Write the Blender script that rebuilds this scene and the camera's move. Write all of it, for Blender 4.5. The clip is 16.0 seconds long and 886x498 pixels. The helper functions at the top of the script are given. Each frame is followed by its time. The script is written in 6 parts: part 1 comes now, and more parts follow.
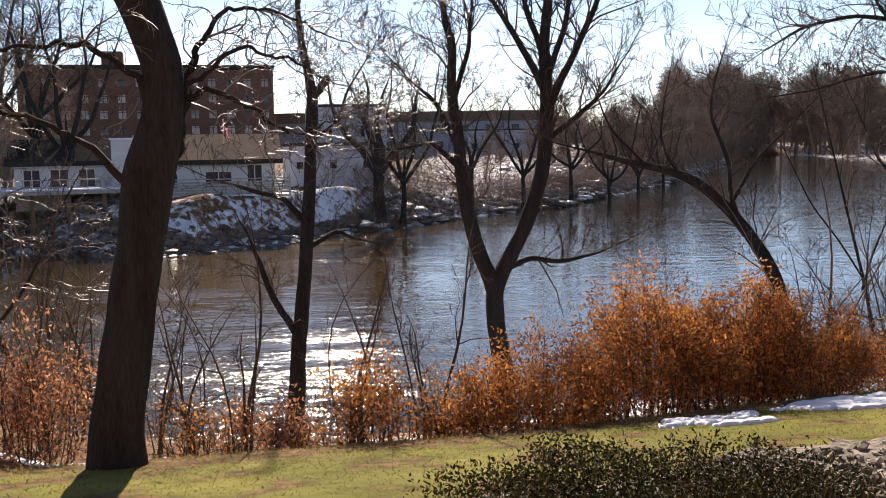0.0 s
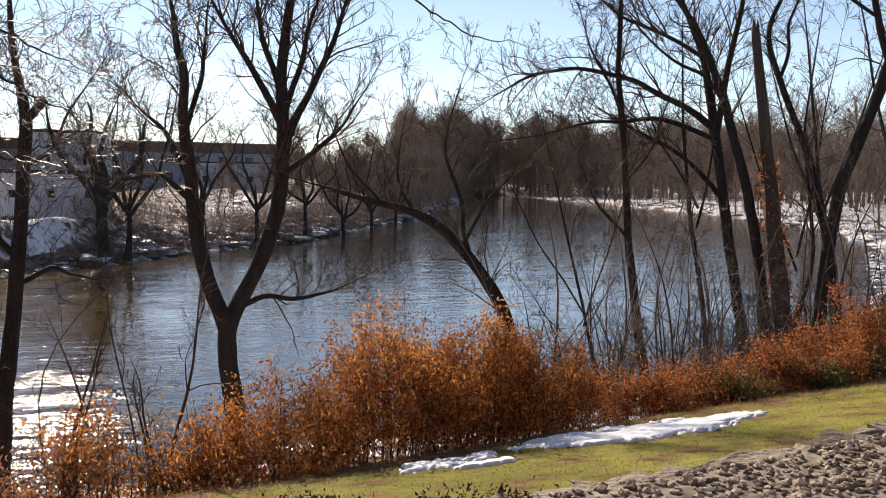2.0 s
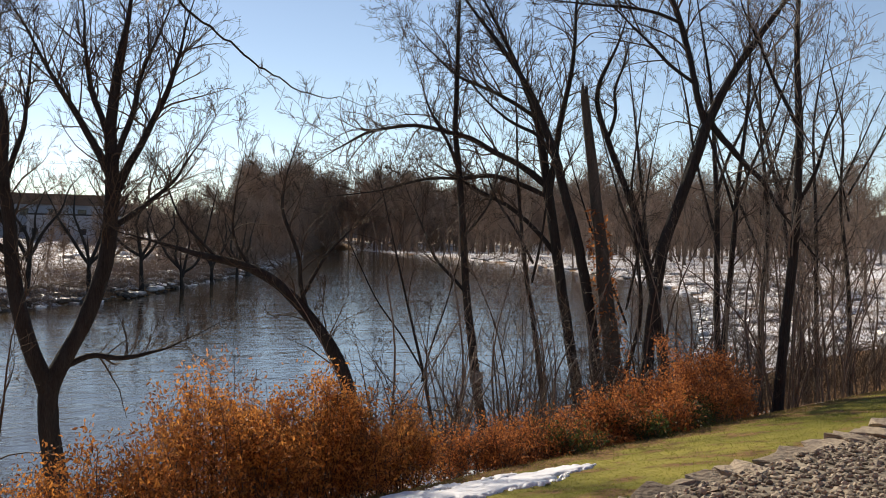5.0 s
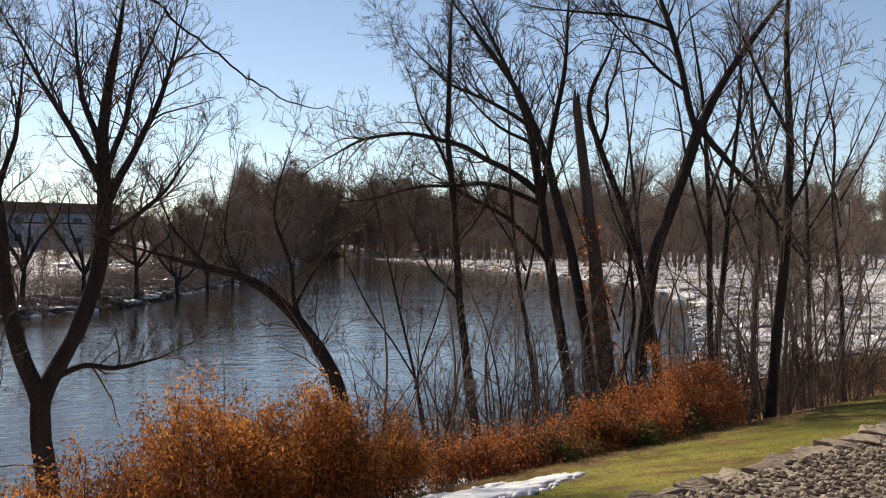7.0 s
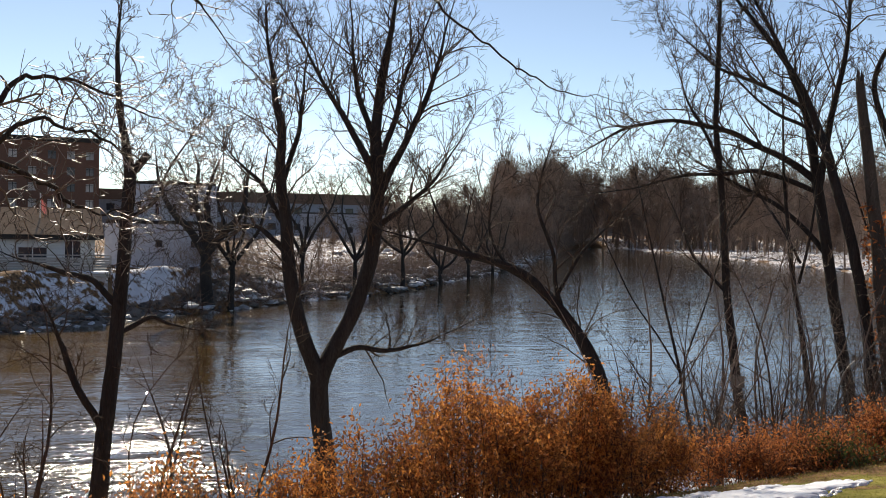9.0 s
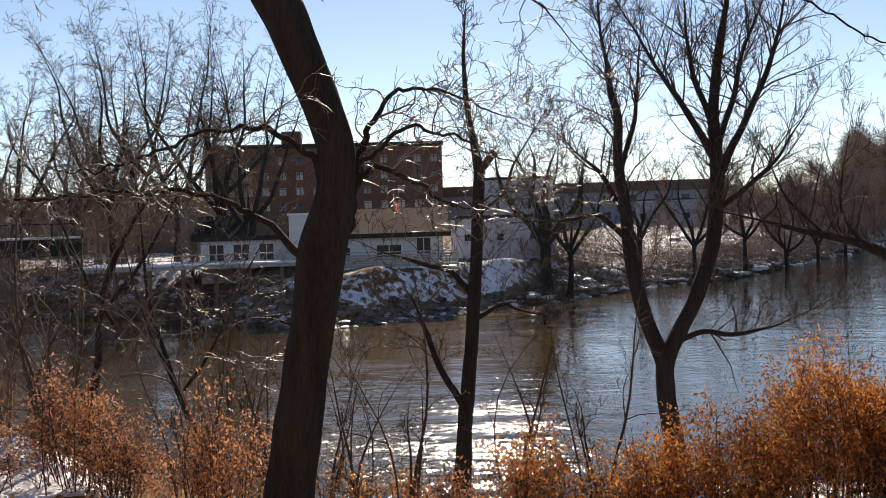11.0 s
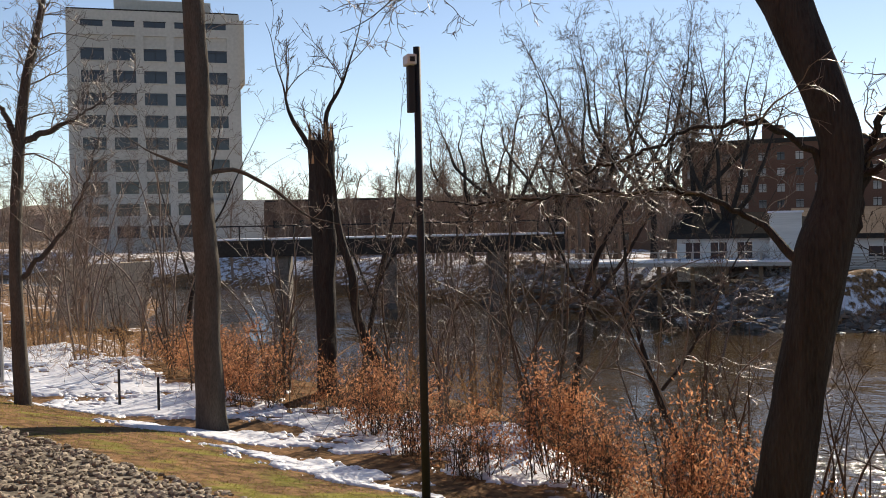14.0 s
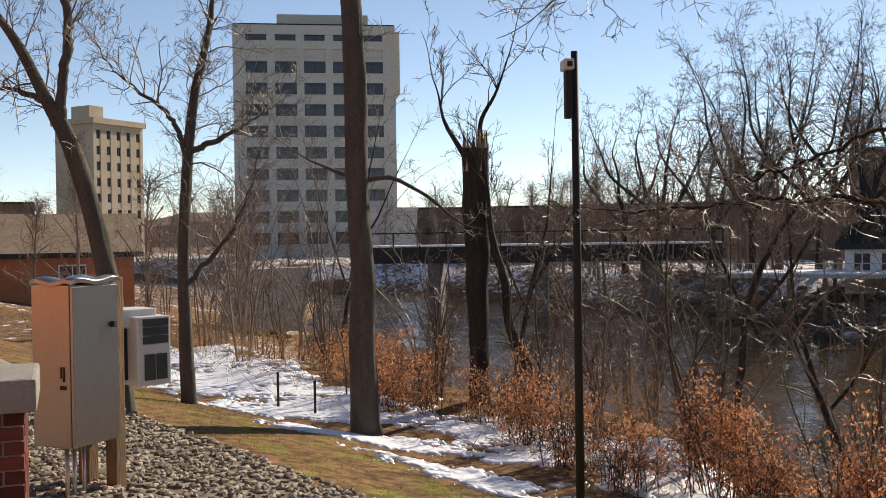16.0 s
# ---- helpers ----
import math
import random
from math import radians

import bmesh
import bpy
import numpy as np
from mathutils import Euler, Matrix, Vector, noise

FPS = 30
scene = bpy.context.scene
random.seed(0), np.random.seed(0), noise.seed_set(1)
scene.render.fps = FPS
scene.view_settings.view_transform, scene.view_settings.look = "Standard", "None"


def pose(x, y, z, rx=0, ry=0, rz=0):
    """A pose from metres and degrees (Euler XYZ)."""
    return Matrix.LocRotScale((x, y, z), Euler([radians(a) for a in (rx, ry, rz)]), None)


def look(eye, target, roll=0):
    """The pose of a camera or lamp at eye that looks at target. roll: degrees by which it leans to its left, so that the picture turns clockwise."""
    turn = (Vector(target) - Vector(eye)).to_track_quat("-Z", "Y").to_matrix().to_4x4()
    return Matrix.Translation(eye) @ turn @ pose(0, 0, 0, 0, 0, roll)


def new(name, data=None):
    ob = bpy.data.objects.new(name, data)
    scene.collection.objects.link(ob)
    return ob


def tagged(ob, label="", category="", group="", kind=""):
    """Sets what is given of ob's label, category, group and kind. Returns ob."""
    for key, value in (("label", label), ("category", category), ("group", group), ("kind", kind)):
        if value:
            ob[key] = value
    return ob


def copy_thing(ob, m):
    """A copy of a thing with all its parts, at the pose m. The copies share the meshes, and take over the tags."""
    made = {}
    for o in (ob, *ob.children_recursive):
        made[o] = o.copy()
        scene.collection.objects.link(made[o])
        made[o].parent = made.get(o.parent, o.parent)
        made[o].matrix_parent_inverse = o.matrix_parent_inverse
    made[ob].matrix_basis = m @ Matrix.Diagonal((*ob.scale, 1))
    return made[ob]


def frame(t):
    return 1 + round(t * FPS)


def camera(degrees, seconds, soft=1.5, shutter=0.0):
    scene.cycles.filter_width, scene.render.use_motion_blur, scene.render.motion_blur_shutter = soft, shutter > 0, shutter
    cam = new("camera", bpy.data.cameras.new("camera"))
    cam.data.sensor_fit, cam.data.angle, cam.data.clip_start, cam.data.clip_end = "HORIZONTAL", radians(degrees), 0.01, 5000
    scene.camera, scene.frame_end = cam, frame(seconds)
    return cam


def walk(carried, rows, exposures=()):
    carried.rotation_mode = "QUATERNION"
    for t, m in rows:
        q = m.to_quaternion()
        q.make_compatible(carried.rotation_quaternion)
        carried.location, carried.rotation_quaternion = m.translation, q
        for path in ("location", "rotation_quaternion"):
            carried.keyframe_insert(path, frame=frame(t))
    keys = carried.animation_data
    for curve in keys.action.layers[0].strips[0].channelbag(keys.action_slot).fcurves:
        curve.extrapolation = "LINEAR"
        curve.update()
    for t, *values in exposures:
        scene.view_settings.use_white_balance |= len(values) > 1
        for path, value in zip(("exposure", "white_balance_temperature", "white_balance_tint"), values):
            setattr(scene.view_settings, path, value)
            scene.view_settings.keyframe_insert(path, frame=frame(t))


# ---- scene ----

EYE = 1.65
cam = camera(48.0, 16.0, soft=0.95)
ROWS = [
    (0.0, -0.009, -0.011, -0.016, -0.06, -6.12, 0.90),
    (0.5, 0.000, 0.073, -0.015, -2.39, -6.24, 0.16),
    (1.0, -0.029, 0.161, -0.002, -7.37, -5.49, -0.52),
    (1.5, -0.037, 0.278, -0.008, -12.59, -4.33, -0.53),
    (2.0, -0.018, 0.338, -0.016, -15.22, -4.08, -0.91),
    (2.5, 0.009, 0.350, -0.013, -17.48, -3.69, -1.19),
    (3.0, 0.047, 0.358, -0.018, -19.55, -2.99, -1.53),
    (3.5, 0.067, 0.367, -0.008, -21.34, -2.25, -1.97),
    (4.0, 0.094, 0.373, 0.000, -22.75, -1.55, -1.98),
    (4.5, 0.109, 0.372, 0.008, -23.89, -1.08, -1.41),
    (7.0, 0.188, 0.330, 0.040, -24.34, -0.44, -0.87),
    (7.5, 0.181, 0.358, 0.047, -21.70, -0.54, -1.15),
    (8.0, 0.175, 0.408, 0.044, -18.05, -0.69, -1.00),
    (8.5, 0.147, 0.434, 0.034, -13.87, -0.89, -1.29),
    (11.0, 0.013, -0.043, -0.005, 9.51, -1.79, 1.68),
    (11.5, -0.020, -0.038, -0.016, 15.34, -1.79, 1.59),
    (12.0, -0.070, 0.033, -0.008, 21.42, -1.90, 2.11),
    (12.5, -0.102, 0.095, 0.007, 26.81, -1.71, 2.06),
    (13.0, -0.128, 0.144, 0.014, 30.77, -1.56, 1.40),
    (13.5, -0.156, 0.171, 0.016, 33.76, -1.36, 1.20),
    (14.0, -0.183, 0.187, 0.024, 36.38, -1.28, 1.21),
    (14.5, -0.211, 0.210, 0.026, 38.70, -1.13, 1.07),
    (15.0, -0.244, 0.237, 0.025, 40.79, -1.05, 1.09),
    (15.5, -0.273, 0.257, 0.026, 42.94, -1.03, 0.88),
    (16.0, -0.288, 0.263, 0.028, 45.08, -0.68, 0.87),
]
walk(cam, [(t, pose(x, y, EYE + z, 90 + pitch, roll, yaw)) for t, x, y, z, yaw, pitch, roll in ROWS],
     exposures=[(0.0, 0.62, 7500, 17), (3.5, 0.40, 7800, 13), (7.0, 0.22, 7700, 11), (8.5, 0.30, 7600, 11), (11.0, 0.38, 7600, 13), (14.5, 0.46, 7700, 12), (16.0, 0.44, 7700, 12)])

# ---- daylight ----
SUN_AZ, SUN_EL = 6.0, 31.0
world = bpy.data.worlds.new("sky")
world.use_nodes = True
scene.world = world
wn = world.node_tree
sky = wn.nodes.new("ShaderNodeTexSky")
sky.sky_type, sky.sun_disc = "NISHITA", False
sky.sun_elevation, sky.sun_rotation = radians(SUN_EL), radians(-SUN_AZ)
sky.altitude, sky.air_density, sky.dust_density, sky.ozone_density = 2500, 0.9, 0.25, 1.6
wn.links.new(sky.outputs[0], wn.nodes["Background"].inputs[0])
wn.nodes["Background"].inputs[1].default_value = 0.113
sun = new("sun", bpy.data.lights.new("sun", "SUN"))
sun.data.energy, sun.data.angle, sun.data.color = 5.0, radians(0.6), (1.0, 0.95, 0.86)
sun_way = Vector((-math.sin(radians(SUN_AZ)) * math.cos(radians(SUN_EL)), math.cos(radians(SUN_AZ)) * math.cos(radians(SUN_EL)), math.sin(radians(SUN_EL))))
sun.matrix_world = look(sun_way * 60, (0, 0, 0))


# ---- materials ----
def material(name, base, other=None, scale=4.0, rough=0.8, metal=0.0, bump=0.3, fine=60.0, island=0.0, random_ob=0.0, stretch=(1, 1, 1), depth=0.02, space="Object", lets=0.0):
    """A surface with two scales of variation, fine relief, and optional differences between pieces."""
    m = bpy.data.materials.new(name)
    m.use_nodes = True
    nt = m.node_tree
    N, L = nt.nodes, nt.links
    b = N["Principled BSDF"]
    b.inputs["Roughness"].default_value, b.inputs["Metallic"].default_value = rough, metal
    b.inputs["Specular IOR Level"].default_value = 0.2 if rough >= 0.8 else 0.5
    other = other or tuple(c * 0.6 for c in base)
    co = N.new("ShaderNodeTexCoord")
    mp = N.new("ShaderNodeMapping")
    mp.inputs["Scale"].default_value = stretch
    L.new(co.outputs[space], mp.inputs[0])
    n1, n2 = N.new("ShaderNodeTexNoise"), N.new("ShaderNodeTexNoise")
    n1.inputs["Scale"].default_value, n1.inputs["Detail"].default_value = scale, 5
    n2.inputs["Scale"].default_value, n2.inputs["Detail"].default_value = fine, 4
    L.new(mp.outputs[0], n1.inputs["Vector"])
    L.new(mp.outputs[0], n2.inputs["Vector"])
    mix = N.new("ShaderNodeMath")
    mix.operation = "MULTIPLY_ADD"
    mix.inputs[1].default_value = 0.55
    L.new(n2.outputs["Fac"], mix.inputs[0])
    half = N.new("ShaderNodeMath")
    half.operation = "MULTIPLY"
    half.inputs[1].default_value = 0.5
    L.new(n1.outputs["Fac"], half.inputs[0])
    L.new(half.outputs[0], mix.inputs[2])
    last = mix.outputs[0]
    for amount, node, out in ((island, "ShaderNodeNewGeometry", "Random Per Island"), (random_ob, "ShaderNodeObjectInfo", "Random")):
        if amount:
            g = N.new(node)
            a = N.new("ShaderNodeMath")
            a.operation = "MULTIPLY_ADD"
            a.inputs[1].default_value = amount
            L.new(g.outputs[out], a.inputs[0])
            s = N.new("ShaderNodeMath")
            s.operation = "SUBTRACT"
            s.inputs[1].default_value = amount / 2
            L.new(last, s.inputs[0])
            L.new(s.outputs[0], a.inputs[2])
            last = a.outputs[0]
    ramp = N.new("ShaderNodeValToRGB")
    ramp.color_ramp.elements[0].position, ramp.color_ramp.elements[1].position = 0.3, 0.75
    ramp.color_ramp.elements[0].color, ramp.color_ramp.elements[1].color = (*other, 1), (*base, 1)
    L.new(last, ramp.inputs[0])
    L.new(ramp.outputs[0], b.inputs["Base Color"])
    if bump:
        bp = N.new("ShaderNodeBump")
        bp.inputs["Strength"].default_value, bp.inputs["Distance"].default_value = bump, depth
        L.new(mix.outputs[0], bp.inputs["Height"])
        L.new(bp.outputs[0], b.inputs["Normal"])
    if lets:
        tr, both = N.new("ShaderNodeBsdfTranslucent"), N.new("ShaderNodeMixShader")
        both.inputs[0].default_value = lets
        L.new(ramp.outputs[0], tr.inputs[0])
        L.new(b.outputs[0], both.inputs[1])
        L.new(tr.outputs[0], both.inputs[2])
        L.new(both.outputs[0], N["Material Output"].inputs[0])
    return m


BARK = material("bark", (0.064, 0.058, 0.053), (0.015, 0.013, 0.012), 3, 0.9, bump=1.0, fine=22, stretch=(3, 3, 0.45), depth=0.05)
BARK_LIGHT = material("pale_bark", (0.14, 0.122, 0.10), (0.042, 0.036, 0.030), 3, 0.9, bump=0.8, fine=28, stretch=(3, 3, 0.7), depth=0.02)
TWIG = material("twig_bark", (0.125, 0.095, 0.072), (0.045, 0.033, 0.025), 2, 0.9, bump=0.0, island=0.4)
TWIG_BROWN = material("brown_twig_bark", (0.23, 0.175, 0.14), (0.07, 0.052, 0.042), 2, 0.75, bump=0.0, island=0.5)
TWIG_GLOSS = material("smooth_twig_bark", (0.20, 0.16, 0.13), (0.055, 0.043, 0.034), 2, 0.45, bump=0.0, island=0.5)
TWIG_GREY = material("grey_twig_bark", (0.27, 0.22, 0.18), (0.08, 0.062, 0.047), 2, 0.65, bump=0.0, island=0.5)
# Paler than plain bark: distance haze is painted into this colour.
WOODS = material("hazed_woods_bark", (0.37, 0.275, 0.22), (0.16, 0.12, 0.095), 0.4, 0.9, bump=0.0, island=0.4)
BROKEN = material("splintered_wood", (0.66, 0.46, 0.27), (0.3, 0.18, 0.09), 5, 0.8, bump=0.8, fine=40, stretch=(4, 4, 0.5))
LEAF = material("dry_orange_leaf", (0.76, 0.335, 0.09), (0.23, 0.088, 0.033), 1.5, 0.6, bump=0.0, island=0.6, lets=0.5)
LEAF_RED = material("dry_russet_leaf", (0.62, 0.235, 0.075), (0.18, 0.062, 0.026), 1.5, 0.6, bump=0.0, island=0.6, lets=0.5)
LEAF_PALE = material("dry_tan_leaf", (0.74, 0.38, 0.20), (0.32, 0.14, 0.075), 1.5, 0.65, bump=0.0, island=0.6, lets=0.5)
LEAF_GREEN = material("evergreen_leaf", (0.12, 0.115, 0.032), (0.02, 0.024, 0.008), 3, 0.8, bump=0.0, island=0.7)
IVY = material("ivy_leaf", (0.10, 0.13, 0.035), (0.03, 0.045, 0.012), 3, 0.45, bump=0.0, island=0.6, lets=0.5)
GRASS = material("grass_blade", (0.29, 0.285, 0.06), (0.15, 0.155, 0.032), 0.7, 0.7, bump=0.0, island=0.5, lets=0.65)
STALK = material("weed_stalk", (0.42, 0.25, 0.12), (0.20, 0.11, 0.055), 0.6, 0.8, bump=0.0, island=0.5, lets=0.4)
STRAW = material("dead_grass_blade", (0.42, 0.31, 0.14), (0.22, 0.15, 0.06), 0.7, 0.8, bump=0.0, island=0.5, lets=0.6)
GRAVEL = material("gravel_stone", (0.416, 0.346, 0.266), (0.136, 0.110, 0.084), 6, 0.85, bump=0.4, fine=50, island=0.7)
EDGE = material("edging_stone", (0.38, 0.31, 0.235), (0.14, 0.112, 0.088), 2.2, 0.9, bump=1.0, fine=22, stretch=(1, 1, 4), depth=0.05, random_ob=0.5)
SNOW = material("snow", (0.86, 0.88, 0.93), (0.66, 0.68, 0.74), 2.0, 0.55, bump=0.6, fine=14, depth=0.03)
ICE = material("dirty_ice", (0.74, 0.76, 0.80), (0.22, 0.20, 0.18), 1.5, 0.4, bump=0.6, fine=10, island=0.4)
ROCK = material("bank_rock", (0.20, 0.18, 0.16), (0.06, 0.055, 0.05), 1.5, 0.9, bump=0.7, fine=9, island=0.5)
CONCRETE = material("weathered_concrete", (0.60, 0.57, 0.52), (0.42, 0.40, 0.36), 0.12, 0.85, bump=0.2, fine=2.0)
BEIGE = material("beige_masonry", (0.56, 0.47, 0.36), (0.36, 0.29, 0.21), 0.2, 0.85, bump=0.2, fine=3)
BRICKWALL = material("brown_brick_wall", (0.20, 0.115, 0.085), (0.12, 0.065, 0.05), 0.2, 0.9, bump=0.2, fine=6)
REDWALL = material("red_brick_wall", (0.52, 0.18, 0.09), (0.34, 0.11, 0.055), 0.4, 0.9, bump=0.2, fine=8)
SIDING = material("white_siding", (0.72, 0.72, 0.70), (0.52, 0.52, 0.50), 0.6, 0.6, bump=0.3, fine=5, stretch=(0.3, 0.3, 6))
BLUEWALL = material("pale_grey_wall", (0.62, 0.63, 0.68), (0.45, 0.46, 0.5), 0.3, 0.7, bump=0.2, fine=4)
SHINGLE = material("brown_shingle", (0.36, 0.27, 0.2), (0.2, 0.145, 0.1), 0.8, 0.9, bump=0.4, fine=6)
TAR = material("dark_roof", (0.06, 0.055, 0.05), (0.03, 0.028, 0.026), 0.8, 0.9, bump=0.3, fine=6)
DECKWOOD = material("grey_deck_wood", (0.52, 0.49, 0.45), (0.3, 0.28, 0.25), 2, 0.8, bump=0.3, fine=10, stretch=(0.3, 1, 4))
FARBROWN = material("far_brown_wall", (0.23, 0.15, 0.115), (0.12, 0.08, 0.06), 0.15, 0.9, bump=0.0)
STEELDARK = material("black_paint", (0.018, 0.018, 0.02), (0.01, 0.01, 0.011), 4, 0.75, bump=0.1, fine=40)
STEEL = material("brushed_steel", (0.52, 0.47, 0.43), (0.40, 0.36, 0.33), 1.6, 0.3, metal=1.0, bump=0.05, fine=90, stretch=(1, 1, 0.15))
ACWHITE = material("grey_white_enamel", (0.62, 0.62, 0.61), (0.48, 0.48, 0.47), 3, 0.4, bump=0.05)
ACDARK = material("dark_grille", (0.045, 0.05, 0.055), (0.025, 0.027, 0.03), 8, 0.5, bump=0.2)
POSTWOOD = material("treated_post_wood", (0.26, 0.17, 0.10), (0.13, 0.08, 0.045), 3, 0.8, bump=0.5, fine=30, stretch=(3, 3, 0.4))
BRICK = material("pier_brick", (0.17, 0.05, 0.035), (0.07, 0.022, 0.016), 6, 0.85, bump=0.5, fine=40, random_ob=0.5)
MORTAR = material("mortar", (0.35, 0.30, 0.26), (0.2, 0.17, 0.15), 8, 0.9, bump=0.5)
CAPSTONE = material("pier_capstone", (0.33, 0.31, 0.28), (0.2, 0.185, 0.165), 4, 0.8, bump=0.4)
FLAGCLOTH = material("red_striped_cloth", (0.65, 0.12, 0.10), (0.6, 0.5, 0.48), 6, 0.8, bump=0.0, stretch=(0.1, 0.1, 3))
for dull in (TAR, SHINGLE, FARBROWN, BRICKWALL, WOODS):
    dull.node_tree.nodes["Principled BSDF"].inputs["Specular IOR Level"].default_value = 0.0
RUSTMARK = material("rust_marks", (0.10, 0.05, 0.03), (0.05, 0.025, 0.015), 10, 0.8, bump=0.0)


def glass_material():
    m = bpy.data.materials.new("window_glass")
    m.use_nodes = True
    b = m.node_tree.nodes["Principled BSDF"]
    b.inputs["Base Color"].default_value = (0.035, 0.04, 0.05, 1)
    b.inputs["Roughness"].default_value = 0.12
    return m


GLASS = glass_material()
FARGREY = material("far_grey_wall", (0.36, 0.37, 0.41), (0.24, 0.25, 0.28), 0.2, 0.8, bump=0.0)
BLIND = material("pale_window_blind", (0.50, 0.47, 0.45), (0.06, 0.06, 0.065), 0.5, 0.3, bump=0.0, random_ob=0.8)


def water_material():
    """Muddy water: calm reaches that mirror the banks, and choppy ones that glitter, by the chop stored on the sheet."""
    m = bpy.data.materials.new("river_water")
    m.use_nodes = True
    nt = m.node_tree
    N, L = nt.nodes, nt.links
    b = N["Principled BSDF"]
    b.inputs["IOR"].default_value = 1.5
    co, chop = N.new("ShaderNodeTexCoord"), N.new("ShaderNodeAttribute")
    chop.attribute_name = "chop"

    def math_node(op, a, c):
        n = N.new("ShaderNodeMath")
        n.operation = op
        for k, v in enumerate((a, c)):
            if isinstance(v, (int, float)):
                n.inputs[k].default_value = v
            else:
                L.new(v, n.inputs[k])
        return n.outputs[0]

    def waves(scale, stretch, turn, detail=3, distort=0.6):
        mp, n = N.new("ShaderNodeMapping"), N.new("ShaderNodeTexNoise")
        mp.inputs["Scale"].default_value = stretch
        mp.inputs["Rotation"].default_value = (0, 0, radians(turn))
        n.inputs["Scale"].default_value, n.inputs["Detail"].default_value, n.inputs["Distortion"].default_value = scale, detail, distort
        L.new(co.outputs["Object"], mp.inputs[0])
        L.new(mp.outputs[0], n.inputs["Vector"])
        return n.outputs["Fac"]

    swell, ripple, fine = waves(0.45, (1.0, 1.8, 1), -25), waves(1.7, (0.8, 1.7, 1), -20), waves(5.0, (0.8, 1.5, 1), -30, 2)
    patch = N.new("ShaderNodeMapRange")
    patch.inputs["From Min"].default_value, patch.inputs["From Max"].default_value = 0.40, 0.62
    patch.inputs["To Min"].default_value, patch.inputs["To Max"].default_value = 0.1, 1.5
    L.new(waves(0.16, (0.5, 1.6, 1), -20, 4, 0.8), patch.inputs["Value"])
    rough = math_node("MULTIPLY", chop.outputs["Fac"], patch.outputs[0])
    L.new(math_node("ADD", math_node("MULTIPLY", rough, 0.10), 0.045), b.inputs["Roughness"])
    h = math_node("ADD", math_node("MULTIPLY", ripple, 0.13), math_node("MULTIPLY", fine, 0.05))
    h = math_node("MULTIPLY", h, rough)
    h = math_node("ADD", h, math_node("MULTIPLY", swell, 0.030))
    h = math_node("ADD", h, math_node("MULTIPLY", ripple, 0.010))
    bp = N.new("ShaderNodeBump")
    bp.inputs["Strength"].default_value, bp.inputs["Distance"].default_value = 1.0, 1.0
    L.new(h, bp.inputs["Height"])
    L.new(bp.outputs[0], b.inputs["Normal"])
    ramp = N.new("ShaderNodeValToRGB")
    ramp.color_ramp.elements[0].color, ramp.color_ramp.elements[1].color = (0.085, 0.050, 0.015, 1), (0.15, 0.092, 0.03, 1)
    ramp.color_ramp.elements[0].position, ramp.color_ramp.elements[1].position = 0.35, 0.7
    L.new(waves(0.12, (0.6, 1.6, 1), -20, 4), ramp.inputs[0])
    # Mixes from a dark base to the brown ramp by the stored share.
    brown_share, mud = N.new("ShaderNodeAttribute"), N.new("ShaderNodeMix")
    brown_share.attribute_name, mud.data_type = "brown_share", "RGBA"
    mud.inputs["A"].default_value = (0.030, 0.024, 0.016, 1)
    L.new(brown_share.outputs["Fac"], mud.inputs["Factor"])
    L.new(ramp.outputs[0], mud.inputs["B"])
    L.new(mud.outputs["Result"], b.inputs["Base Color"])
    return m


WATER = water_material()


